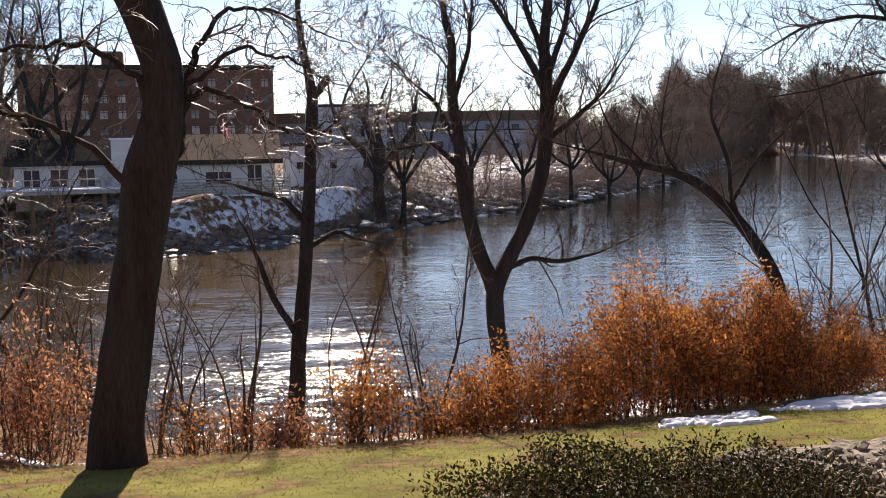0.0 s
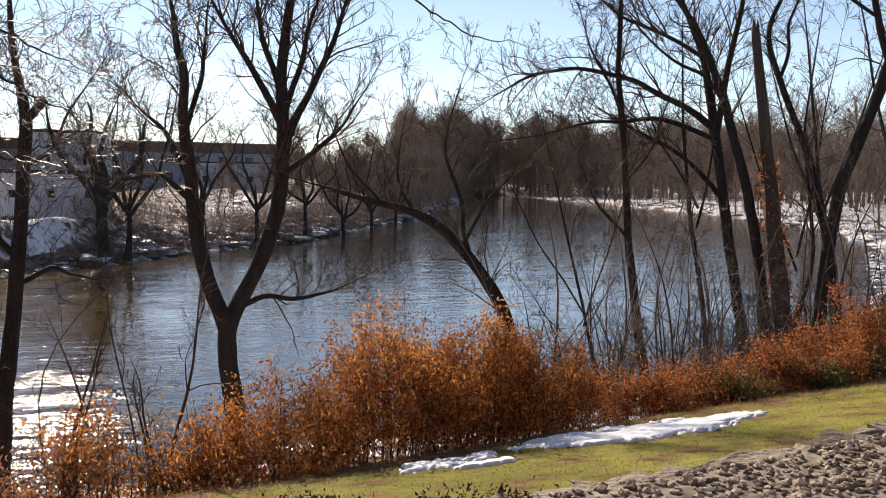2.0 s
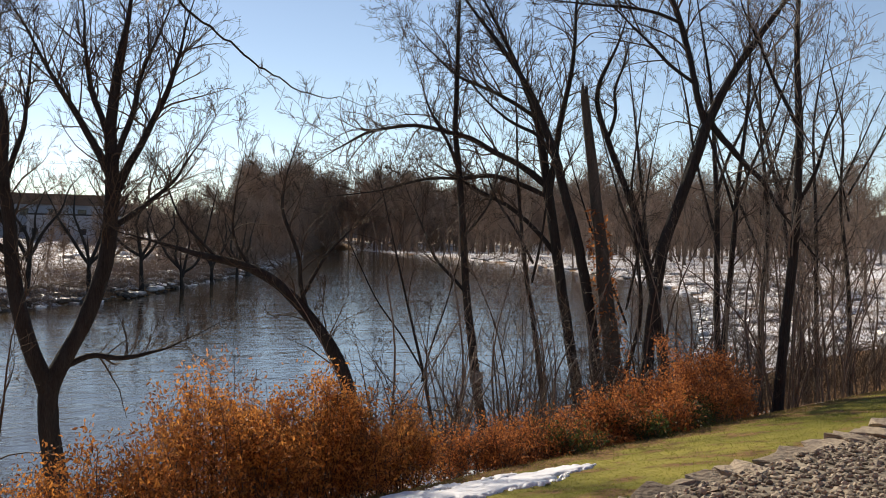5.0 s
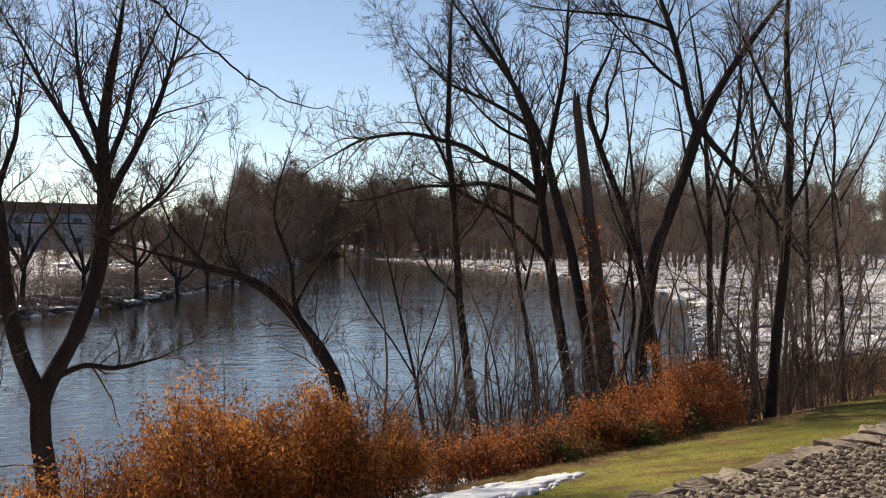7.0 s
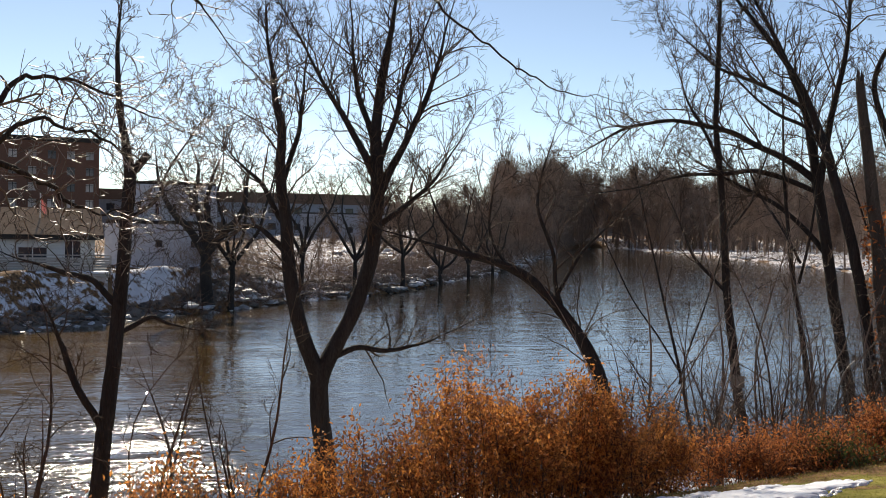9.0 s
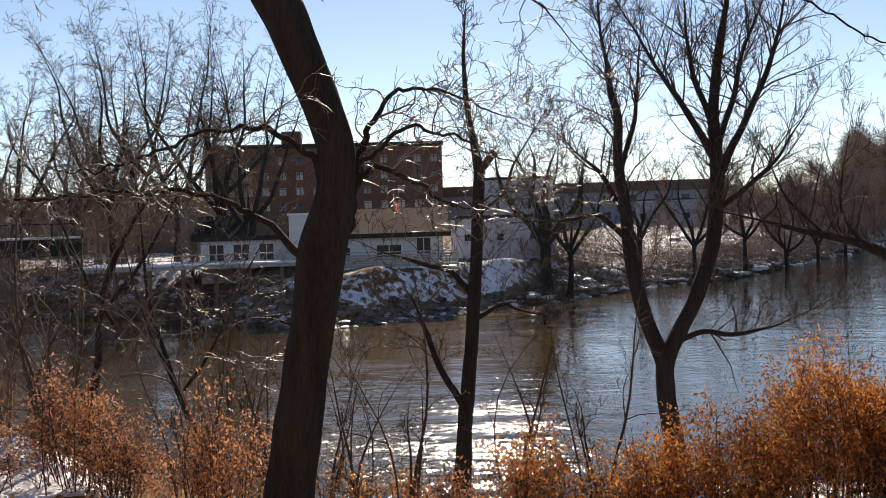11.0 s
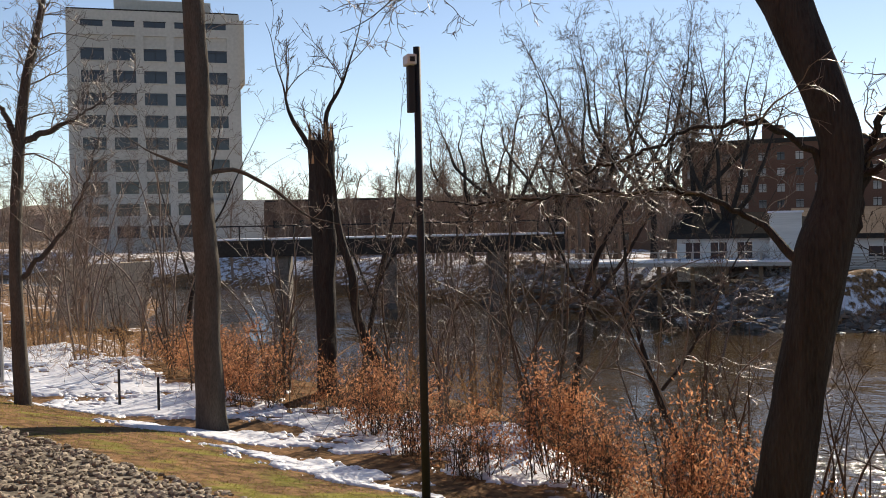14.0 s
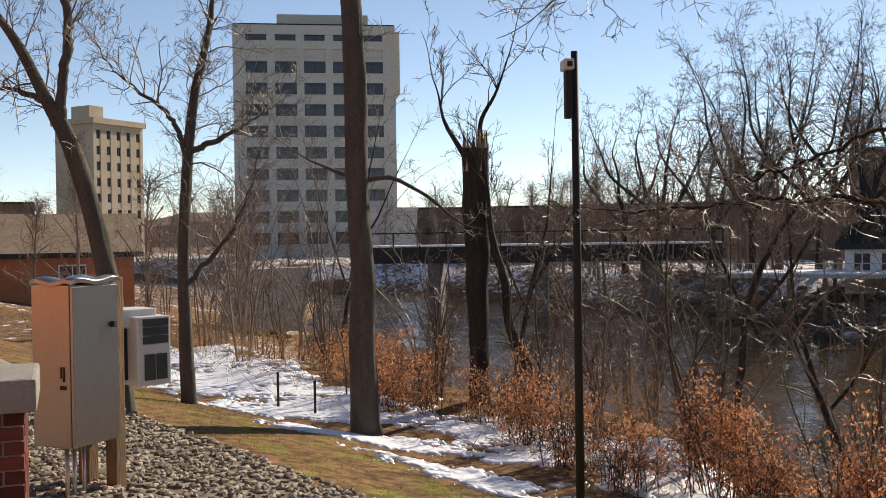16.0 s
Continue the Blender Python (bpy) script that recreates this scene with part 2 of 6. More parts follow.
def ground_material():
    """Lawn, leaf litter, snow and gravel soil, chosen by the masks stored on the sheet."""
    m = bpy.data.materials.new("ground")
    m.use_nodes = True
    nt = m.node_tree
    N, L = nt.nodes, nt.links
    b = N["Principled BSDF"]
    b.inputs["Roughness"].default_value = 0.9
    b.inputs["Specular IOR Level"].default_value = 0.05
    co = N.new("ShaderNodeTexCoord")
    at = N.new("ShaderNodeAttribute")
    at.attribute_name = "cover"
    sep = N.new("ShaderNodeSeparateColor")
    L.new(at.outputs["Color"], sep.inputs[0])

    def tone(scale, a, c, detail=6):
        n, r = N.new("ShaderNodeTexNoise"), N.new("ShaderNodeValToRGB")
        n.inputs["Scale"].default_value, n.inputs["Detail"].default_value = scale, detail
        L.new(co.outputs["Object"], n.inputs["Vector"])
        r.color_ramp.elements[0].position, r.color_ramp.elements[1].position = 0.32, 0.68
        r.color_ramp.elements[0].color, r.color_ramp.elements[1].color = (*a, 1), (*c, 1)
        L.new(n.outputs["Fac"], r.inputs[0])
        return r, n

    litter, fine = tone(7, (0.075, 0.045, 0.025), (0.27, 0.155, 0.08))
    lawn, _ = tone(1.1, (0.095, 0.10, 0.02), (0.25, 0.22, 0.058), 9)
    soil, _ = tone(9, (0.10, 0.085, 0.07), (0.30, 0.26, 0.21))
    white, _ = tone(0.8, (0.60, 0.61, 0.66), (0.86, 0.88, 0.93))
    edge, wide = tone(2.2, (0, 0, 0), (1, 1, 1))
    color = litter.outputs[0]
    for ch, layer in (("Green", lawn), ("Blue", soil), ("Red", white)):
        add, clip, mix = N.new("ShaderNodeMath"), N.new("ShaderNodeMapRange"), N.new("ShaderNodeMix")
        mix.data_type = "RGBA"
        add.operation = "ADD"
        L.new(sep.outputs[ch], add.inputs[0])
        L.new(wide.outputs["Fac"], add.inputs[1])
        clip.inputs["From Min"].default_value, clip.inputs["From Max"].default_value = 0.93, 1.07
        L.new(add.outputs[0], clip.inputs["Value"])
        L.new(clip.outputs[0], mix.inputs["Factor"])
        L.new(color, mix.inputs["A"])
        L.new(layer.outputs[0], mix.inputs["B"])
        color = mix.outputs["Result"]
    L.new(color, b.inputs["Base Color"])
    bp = N.new("ShaderNodeBump")
    bp.inputs["Strength"].default_value, bp.inputs["Distance"].default_value = 0.7, 0.05
    L.new(fine.outputs["Fac"], bp.inputs["Height"])
    L.new(bp.outputs[0], b.inputs["Normal"])
    return m


GROUND = ground_material()


# ---- helpers of this place ----
def thing(name, at=(0, 0, 0), turn=0.0, label="", category="", group="", kind=""):
    ob = new(name)
    ob.empty_display_size = 0.2
    ob.matrix_world = pose(*at, 0, 0, turn)
    return tagged(ob, label, category, group, kind)


def part(name, data, mat, parent=None, label="", at=None, smooth=False):
    """Links a bmesh or mesh as one object under a thing."""
    if isinstance(data, bmesh.types.BMesh):
        me = bpy.data.meshes.new(name)
        data.to_mesh(me)
        data.free()
    else:
        me = data
    if mat is not None and not me.materials:
        me.materials.append(mat)
    if smooth:
        me.polygons.foreach_set("use_smooth", [True] * len(me.polygons))
    ob = new(name, me)
    if parent is not None:
        ob.parent = parent
    if at is not None:
        ob.matrix_basis = at
    return tagged(ob, label)


def box(bm, lo, hi, bevel=0.0):
    """Adds a box between two corners to bm."""
    made = bmesh.ops.create_cube(bm, size=1.0)["verts"]
    for v in made:
        v.co = Vector([lo[i] + (v.co[i] + 0.5) * (hi[i] - lo[i]) for i in range(3)])
    if bevel:
        edges = list({e for v in made for e in v.link_edges})
        bmesh.ops.bevel(bm, geom=edges, offset=bevel, segments=2, affect="EDGES", profile=0.6)
    return bm


def boxes(*pairs, bevel=0.0):
    bm = bmesh.new()
    for lo, hi in pairs:
        box(bm, lo, hi, bevel)
    return bm


def mesh_of(name, verts, faces):
    me = bpy.data.meshes.new(name)
    me.from_pydata(np.asarray(verts).tolist(), [], faces.tolist() if isinstance(faces, np.ndarray) else faces)
    return me


def tubes(name, polys, smooth=True):
    """One mesh of tapered tubes. polys: (points k x 3, radii k)."""
    groups = {}
    for pts, rad in polys:
        n = 12 if rad[0] > 0.12 else 7 if rad[0] > 0.04 else 5 if rad[0] > 0.015 else 3
        groups.setdefault((len(pts), n), []).append((pts, rad))
    verts, faces, base = [], [], 0
    for (k, n), items in groups.items():
        P = np.array([i[0] for i in items], float)
        R = np.array([i[1] for i in items], float)
        m = len(items)
        T = np.gradient(P, axis=1)
        T /= np.linalg.norm(T, axis=2, keepdims=True) + 1e-9
        ref = np.where(np.abs(T[:, :1, 2:3]) > 0.8, np.array([1.0, 0.1, 0]), np.array([0, 0.1, 1.0]))
        A = np.cross(T, np.broadcast_to(ref, T.shape))
        A /= np.linalg.norm(A, axis=2, keepdims=True) + 1e-9
        B = np.cross(T, A)
        a = np.arange(n) * 2 * math.pi / n
        ring = P[:, :, None] + R[:, :, None, None] * (A[:, :, None] * np.cos(a)[None, None, :, None] + B[:, :, None] * np.sin(a)[None, None, :, None])
        verts.append(ring.reshape(-1, 3))
        i, j, s = np.meshgrid(np.arange(m), np.arange(k - 1), np.arange(n), indexing="ij")
        o = base + (i * k + j) * n
        t = (s + 1) % n
        faces.append(np.stack([o + s, o + t, o + n + t, o + n + s], -1).reshape(-1, 4))
        base += m * k * n
    me = mesh_of(name, np.concatenate(verts), np.concatenate(faces))
    if smooth:
        me.polygons.foreach_set("use_smooth", [True] * len(me.polygons))
    return me


def leaves(name, centres, size, rng, droop=0.4):
    """One mesh of folded leaf blades round the centres."""
    c = np.asarray(centres, float)
    m = len(c)
    d = rng.normal(size=(m, 3))
    d[:, 2] -= droop
    d /= np.linalg.norm(d, axis=1)[:, None]
    q = np.cross(d, rng.normal(size=(m, 3)))
    q /= np.linalg.norm(q, axis=1)[:, None] + 1e-9
    up = np.cross(q, d)
    L = (size * rng.uniform(0.6, 1.3, m))[:, None]
    v = np.stack([c, c + d * L * 0.5 + q * L * 0.22 + up * L * 0.16, c + d * L + up * L * 0.05, c + d * L * 0.5 - q * L * 0.22 + up * L * 0.16], 1).reshape(-1, 3)
    o = np.arange(m)[:, None] * 4
    f = np.concatenate([o + np.array([0, 1, 2]), o + np.array([0, 2, 3])])
    return mesh_of(name, v, f)


# ---- the lie of the land ----
WATER_Z = -4.35
LAWN_EDGE = ((-60, 14), (-30, 11), (-13.8, 8.4), (-9.5, 8.4), (-6.7, 7.5), (-3.2, 7.5), (0.3, 8.2), (2.2, 8.8), (3.7, 9.3), (5.6, 9.95), (7.7, 10.65), (13.9, 12.7), (30, 18), (120, 50))
STONE_EDGE = ((-60, 12), (-30, 9), (-9.9, 5.2), (-6.2, 4.6), (-3, 4.3), (0, 4.7), (2.0, 5.4), (3.5, 5.75), (5.1, 6.3), (6.5, 6.85), (8.3, 7.5), (14, 10), (30, 15), (120, 45))
NEAR_BANK = ((-400, 93), (-90, 68), (-75, 60), (-60, 47), (-46, 35), (-30, 26), (-12, 20.5), (0, 20.5), (12.7, 24.5), (20, 27.5), (26, 33), (44, 55), (66, 84), (82, 116), (95, 165), (104, 225), (116, 345), (400, 360))
FAR_BANK = ((-400, 95), (-90, 72), (-60, 69), (-39, 63), (-23, 57), (-15, 54), (-10, 60), (-3.4, 70), (11, 91), (30, 132), (60, 215), (100, 325), (116, 346), (400, 340))


def line(pairs, x):
    return np.interp(x, [p[0] for p in pairs], [p[1] for p in pairs])


def wobble(x, y, s):
    return np.sin(x * s * 1.7 + np.sin(y * s * 1.3) * 1.4) * 0.5 + np.sin(y * s * 2.1 + np.sin(x * s * 1.1 + 2) * 1.7) * 0.5


def height(x, y):
    x, y = np.asarray(x, float), np.asarray(y, float)
    g, e, near, far = line(STONE_EDGE, x), line(LAWN_EDGE, x), line(NEAR_BANK, x), line(FAR_BANK, x)
    near = near + wobble(x, y * 0, 0.35) * 0.7
    far = far + wobble(x, y * 0, 0.22) * 1.2
    gravel = 0.16 * np.exp(-((x + 7) ** 2 / 14 + (y - 2.6) ** 2 / 6)) - 0.02 * y
    lawn = -0.28 - 0.55 * np.clip((y - g) / np.maximum(e - g, 0.5), 0, 1) ** 1.2
    shelf = 3.6 * np.clip((-x - 3.5) / 4, 0, 1)
    s = np.clip((y - e - shelf) / np.maximum(near - e - shelf, 1), 0, 1)
    wide = np.clip((x - 22) / 25, 0, 1)
    bank = -0.83 - (WATER_Z * -1 - 0.83 + 0.15) * (s ** 0.9 * (1 - wide) + wide * np.clip(s * 3, 0, 1) * 0.75 + wide * 0.25 * s ** 6)
    bank = bank + wobble(x, y, 0.9) * 0.10 * np.clip((y - e) / 2, 0, 1) * (1 - s)
    z = np.where(y < g, gravel, np.where(y < e, lawn, bank))
    bed = np.minimum((y - near), (far - y))
    z = np.where(bed > 0, WATER_Z - 0.15 - np.clip(bed * 0.25, 0, 1.6), z)
    u = y - far
    steep = np.clip((x + 22) / 3, 0, 1) * np.clip((-4 - x) / 3, 0, 1)
    shore = np.clip(u / 5.5, 0, 1) ** 0.8 * (1 - steep) + steep * (0.22 * np.clip(u / 2, 0, 1) + 0.78 * np.clip((u - 2.2) / 2.6, 0, 1))
    field = np.clip((x + 4) / 5, 0, 1) * np.clip((80 - x) / 25, 0, 1)
    land = WATER_Z - 0.15 + (3.0 - 1.5 * field) * shore + field * 0.026 * np.clip(u - 6, 0, 110) + 0.0012 * np.clip(u - 60, 0, 900) + wobble(x, y, 0.5) * 0.25 * np.clip(u / 3, 0, 1)
    return np.where((u > 0) & (y > near), land, z)


def ground_sheet():
    def steps(n, k, s):
        return np.sinh(np.linspace(-1, 1, n) * k) / math.sinh(k) * s
    xs = steps(300, 6.4, 2600) - 1.0
    ys = np.concatenate([-np.sinh(np.linspace(1, 0.04, 24) * 5) / math.sinh(5) * 900, 0.2 + np.arange(0, 86) * 0.2, 17.3 + np.arange(0, 130) * 0.55,
                         88.9 + np.cumsum(0.7 * 1.05 ** np.arange(0, 104))])
    X, Y = np.meshgrid(xs, ys)
    Z = height(X, Y)
    ny, nx = X.shape
    idx = np.arange(ny * nx).reshape(ny, nx)
    f = np.stack([idx[:-1, :-1], idx[:-1, 1:], idx[1:, 1:], idx[1:, :-1]], -1).reshape(-1, 4)
    me = mesh_of("ground", np.stack([X, Y, Z], -1).reshape(-1, 3), f)
    g, e, near, far = line(STONE_EDGE, X), line(LAWN_EDGE, X), line(NEAR_BANK, X), line(FAR_BANK, X)
    w = wobble(X, Y, 0.33) * 0.5 + 0.5
    lawn = (Y > g) * 0.62 * np.clip((e + 0.1 - Y) / 0.8, 0, 1)
    lawn *= np.where(X < -6, 0.72, 1.0) * (0.84 + 0.16 * (wobble(X, Y, 1.4) * 0.5 + 0.5))
    soil = (Y <= g).astype(float) * 0.9
    u = Y - far
    snow = np.where((u > 1.0) & (Y > near), 0.36 + 0.28 * w * (u < 45), 0)
    strips = wobble(X * 0.35, Y, 0.3) * 0.6 + wobble(X, Y * 2.2, 0.13) * 0.4
    snow = np.where((u > 5) & (X > -4) & (X < 75), 0.485 + 0.16 * strips, snow)
    snow = np.where((u > 0) & (u < 2.4) & (X > -21) & (X < -4.5), 0.2, snow)
    snow = np.where((Y > e + 14) & (Y < near) & (X > 20), 0.545 + 0.12 * strips, snow)
    snow = np.where((Y > e + 0.3) & (Y < near) & (X < 20), 0.30 + 0.16 * w, snow)
    snow = np.where((X < -3.5) & (Y > e) & (Y < e + 6), 0.2 + 0.12 * w + 0.08 * np.clip(1.6 - np.abs(Y - e - 1.0), 0, 1), snow)
    cover = np.stack([snow, lawn, soil, np.ones_like(lawn)], -1).reshape(-1, 4)
    layer = me.color_attributes.new("cover", "FLOAT_COLOR", "POINT")
    layer.data.foreach_set("color", cover.ravel())
    me.polygons.foreach_set("use_smooth", [True] * len(me.polygons))
    return tagged(part("ground", me, GROUND), "sloping river bank with lawn, leaf litter and old snow", "ground", kind="structure")


ground_sheet()


def river():
    xs = np.concatenate([np.linspace(-400, -60, 20), np.linspace(-56, 130, 190)])
    k = 30
    a = line(NEAR_BANK, xs) - 3
    b = np.maximum(a + 0.5, line(FAR_BANK, xs) + 4)
    w = np.linspace(0, 1, k) ** 1.5
    X = np.repeat(xs[:, None], k, 1)
    Y = a[:, None] + (b - a)[:, None] * w
    idx = np.arange(len(xs) * k).reshape(len(xs), k)
    f = np.stack([idx[:-1, :-1], idx[1:, :-1], idx[1:, 1:], idx[:-1, 1:]], -1).reshape(-1, 4)
    me = mesh_of("water", np.stack([X, Y, np.full_like(X, WATER_Z)], -1).reshape(-1, 3), f)
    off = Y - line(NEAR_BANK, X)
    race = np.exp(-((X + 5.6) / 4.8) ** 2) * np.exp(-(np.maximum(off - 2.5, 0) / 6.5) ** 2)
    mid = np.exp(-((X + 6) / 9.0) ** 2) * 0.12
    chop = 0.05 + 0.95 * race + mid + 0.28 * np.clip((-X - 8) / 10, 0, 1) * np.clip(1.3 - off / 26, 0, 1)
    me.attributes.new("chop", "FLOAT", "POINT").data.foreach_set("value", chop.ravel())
    across = np.clip(off / np.maximum(line(FAR_BANK, X) - line(NEAR_BANK, X), 5), 0, 1)
    # Browner base colour around x = -10 and the far bank, darker downstream.
    brown_share = np.clip((8 - X) / 16, 0, 1) * np.clip((X + 22) / 12, 0.5, 1) * np.clip(0.4 + across ** 1.3, 0, 1)
    me.attributes.new("brown_share", "FLOAT", "POINT").data.foreach_set("value", brown_share.ravel())
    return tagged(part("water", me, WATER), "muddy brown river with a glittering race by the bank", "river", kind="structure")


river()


def scatter_rocks(name, spots, sizes, mat, seed, flat=0.6, top=None):
    """Many small angular stones joined into one mesh."""
    rng = np.random.default_rng(seed)
    bm = bmesh.new()
    bmesh.ops.create_icosphere(bm, subdivisions=1, radius=1.0)
    bm.verts.ensure_lookup_table()
    V = np.array([v.co[:] for v in bm.verts])
    F = np.array([[v.index for v in f.verts] for f in bm.faces])
    bm.free()
    m = len(spots)
    jit = V[None] * (1 + rng.uniform(-0.3, 0.3, (m, len(V), 1)))
    sc = np.asarray(sizes)[:, None] * np.stack([rng.uniform(0.7, 1.4, m), rng.uniform(0.7, 1.3, m), rng.uniform(0.6, 1.1, m) * flat], 1)
    a = rng.uniform(0, 6.28, m)
    P = jit * sc[:, None]
    x = P[..., 0] * np.cos(a)[:, None] - P[..., 1] * np.sin(a)[:, None]
    y = P[..., 0] * np.sin(a)[:, None] + P[..., 1] * np.cos(a)[:, None]
    P = np.stack([x, y, P[..., 2]], -1) + np.asarray(spots)[:, None]
    faces = (F[None] + (np.arange(m) * len(V))[:, None, None]).reshape(-1, 3)
    return mesh_of(name, P.reshape(-1, 3), faces)


# ---- trees ----
def smooth_path(pts, n):
    """A rounded path of n points through a few given ones (with radii as fourth value)."""
    p = np.asarray(pts, float)
    t = np.concatenate([[0], np.cumsum(np.linalg.norm(np.diff(p[:, :3], axis=0), axis=1))])
    t /= t[-1]
    q = np.linspace(0, 1, n)
    out = np.stack([np.interp(q, t, p[:, i]) for i in range(p.shape[1])], 1)
    for _ in range(2):
        out[1:-1] = out[1:-1] * 0.5 + (out[:-2] + out[2:]) * 0.25
    return out


def sprout(out, rng, pts, rad, count, length, level, deepest, start=0.25, rise=0.25, thin=0.0035, mult=(6, 4), kink=0.16):
    """Side branches along a path, and twigs along them."""
    k = len(pts)
    for _ in range(count):
        f = start + (1 - start) * rng.random() ** 0.85
        i = min(int(f * (k - 1)), k - 2)
        w = f * (k - 1) - i
        p = pts[i] * (1 - w) + pts[i + 1] * w
        r = rad[i] * (1 - w) + rad[i + 1] * w
        tan = pts[i + 1] - pts[i]
        tan = tan / (np.linalg.norm(tan) + 1e-9)
        side = np.cross(tan, rng.normal(size=3))
        side /= np.linalg.norm(side) + 1e-9
        ang = rng.uniform(0.5, 1.1)
        d = tan * math.cos(ang) + side * math.sin(ang) + np.array([0, 0, rise])
        d /= np.linalg.norm(d)
        L = length * rng.uniform(0.5, 1.25) * (1.15 - 0.5 * f)
        kk = (6 if level == 1 else 4 if level == 2 else 3) + (3 if kink > 0.2 and level < 3 else 0)
        q = [p]
        bend = rng.normal(size=3) * 0.18
        for s in range(kk - 1):
            d = d + bend + rng.normal(size=3) * kink + np.array([0, 0, rise * 0.25])
            d /= np.linalg.norm(d)
            q.append(q[-1] + d * L / (kk - 1))
        q = np.array(q)
        r0 = max(min(r * 0.6, 0.012 * L + 0.003), thin)
        rr = np.linspace(r0, max(thin * 0.8, r0 * 0.25), kk)
        out[level].append((q, rr))
        if level < deepest:
            sprout(out, rng, q, rr, max(2, int(mult[level - 1] * rng.uniform(0.7, 1.3))), L * 0.5, level + 1, deepest, 0.15, rise, thin, mult, kink)


def slivers(name, a, b, width, rng):
    """One mesh of thin far twigs, each a narrow blade from a to b."""
    a, b = np.asarray(a, float), np.asarray(b, float)
    d = b - a
    q = np.cross(d, rng.normal(size=a.shape))
    q *= (np.asarray(width) / (np.linalg.norm(q, axis=1) + 1e-9))[:, None] * 0.5
    v = np.stack([a - q, a + q, b], 1).reshape(-1, 3)
    return mesh_of(name, v, np.arange(len(a))[:, None] * 3 + np.array([0, 1, 2]))


def trunk_mesh(name, pts, rad, rng, sides=26):
    """A near trunk: close rings with ridged, uneven bark."""
    ln = float(np.linalg.norm(np.diff(pts, axis=0), axis=1).sum())
    n = max(12, int(ln / 0.07))
    q, t = np.linspace(0, 1, n), np.linspace(0, 1, len(pts))
    P = np.stack([np.interp(q, t, pts[:, i]) for i in range(3)], 1)
    R = np.interp(q, t, rad)
    for _ in range(3):
        P[1:-1] = P[1:-1] * 0.5 + (P[:-2] + P[2:]) * 0.25
    T = np.gradient(P, axis=0)
    T /= np.linalg.norm(T, axis=1)[:, None]
    A = np.cross(T, np.array([0.1, 1.0, 0.0]))
    A /= np.linalg.norm(A, axis=1)[:, None]
    B = np.cross(T, A)
    a = np.arange(sides) * 2 * math.pi / sides
    ridge = rng.normal(size=(n, sides))
    for _ in range(5):
        ridge[1:-1] = ridge[1:-1] * 0.4 + (ridge[:-2] + ridge[2:]) * 0.3
    lump = np.sin(a[None] * 2 + q[:, None] * 9) * 0.025 + np.sin(a[None] * 3 - q[:, None] * 17 + 1) * 0.02
    flare = 0.22 * np.exp(-q * ln / 0.22)[:, None] * (0.6 + 0.4 * np.sin(a[None] * 4 + 0.7))
    r = R[:, None] * (1 + lump + flare) + np.clip(ridge, -1.5, 1.5) * np.minimum(0.075 * R[:, None], 0.012)
    V = P[:, None] + r[..., None] * (A[:, None] * np.cos(a)[None, :, None] + B[:, None] * np.sin(a)[None, :, None])
    i, k = np.meshgrid(np.arange(n - 1), np.arange(sides), indexing="ij")
    o, e = i * sides, (k + 1) % sides
    me = mesh_of(name, V.reshape(-1, 3), np.stack([o + k, o + e, o + sides + e, o + sides + k], -1).reshape(-1, 4))
    me.polygons.foreach_set("use_smooth", [True] * len(me.polygons))
    return me


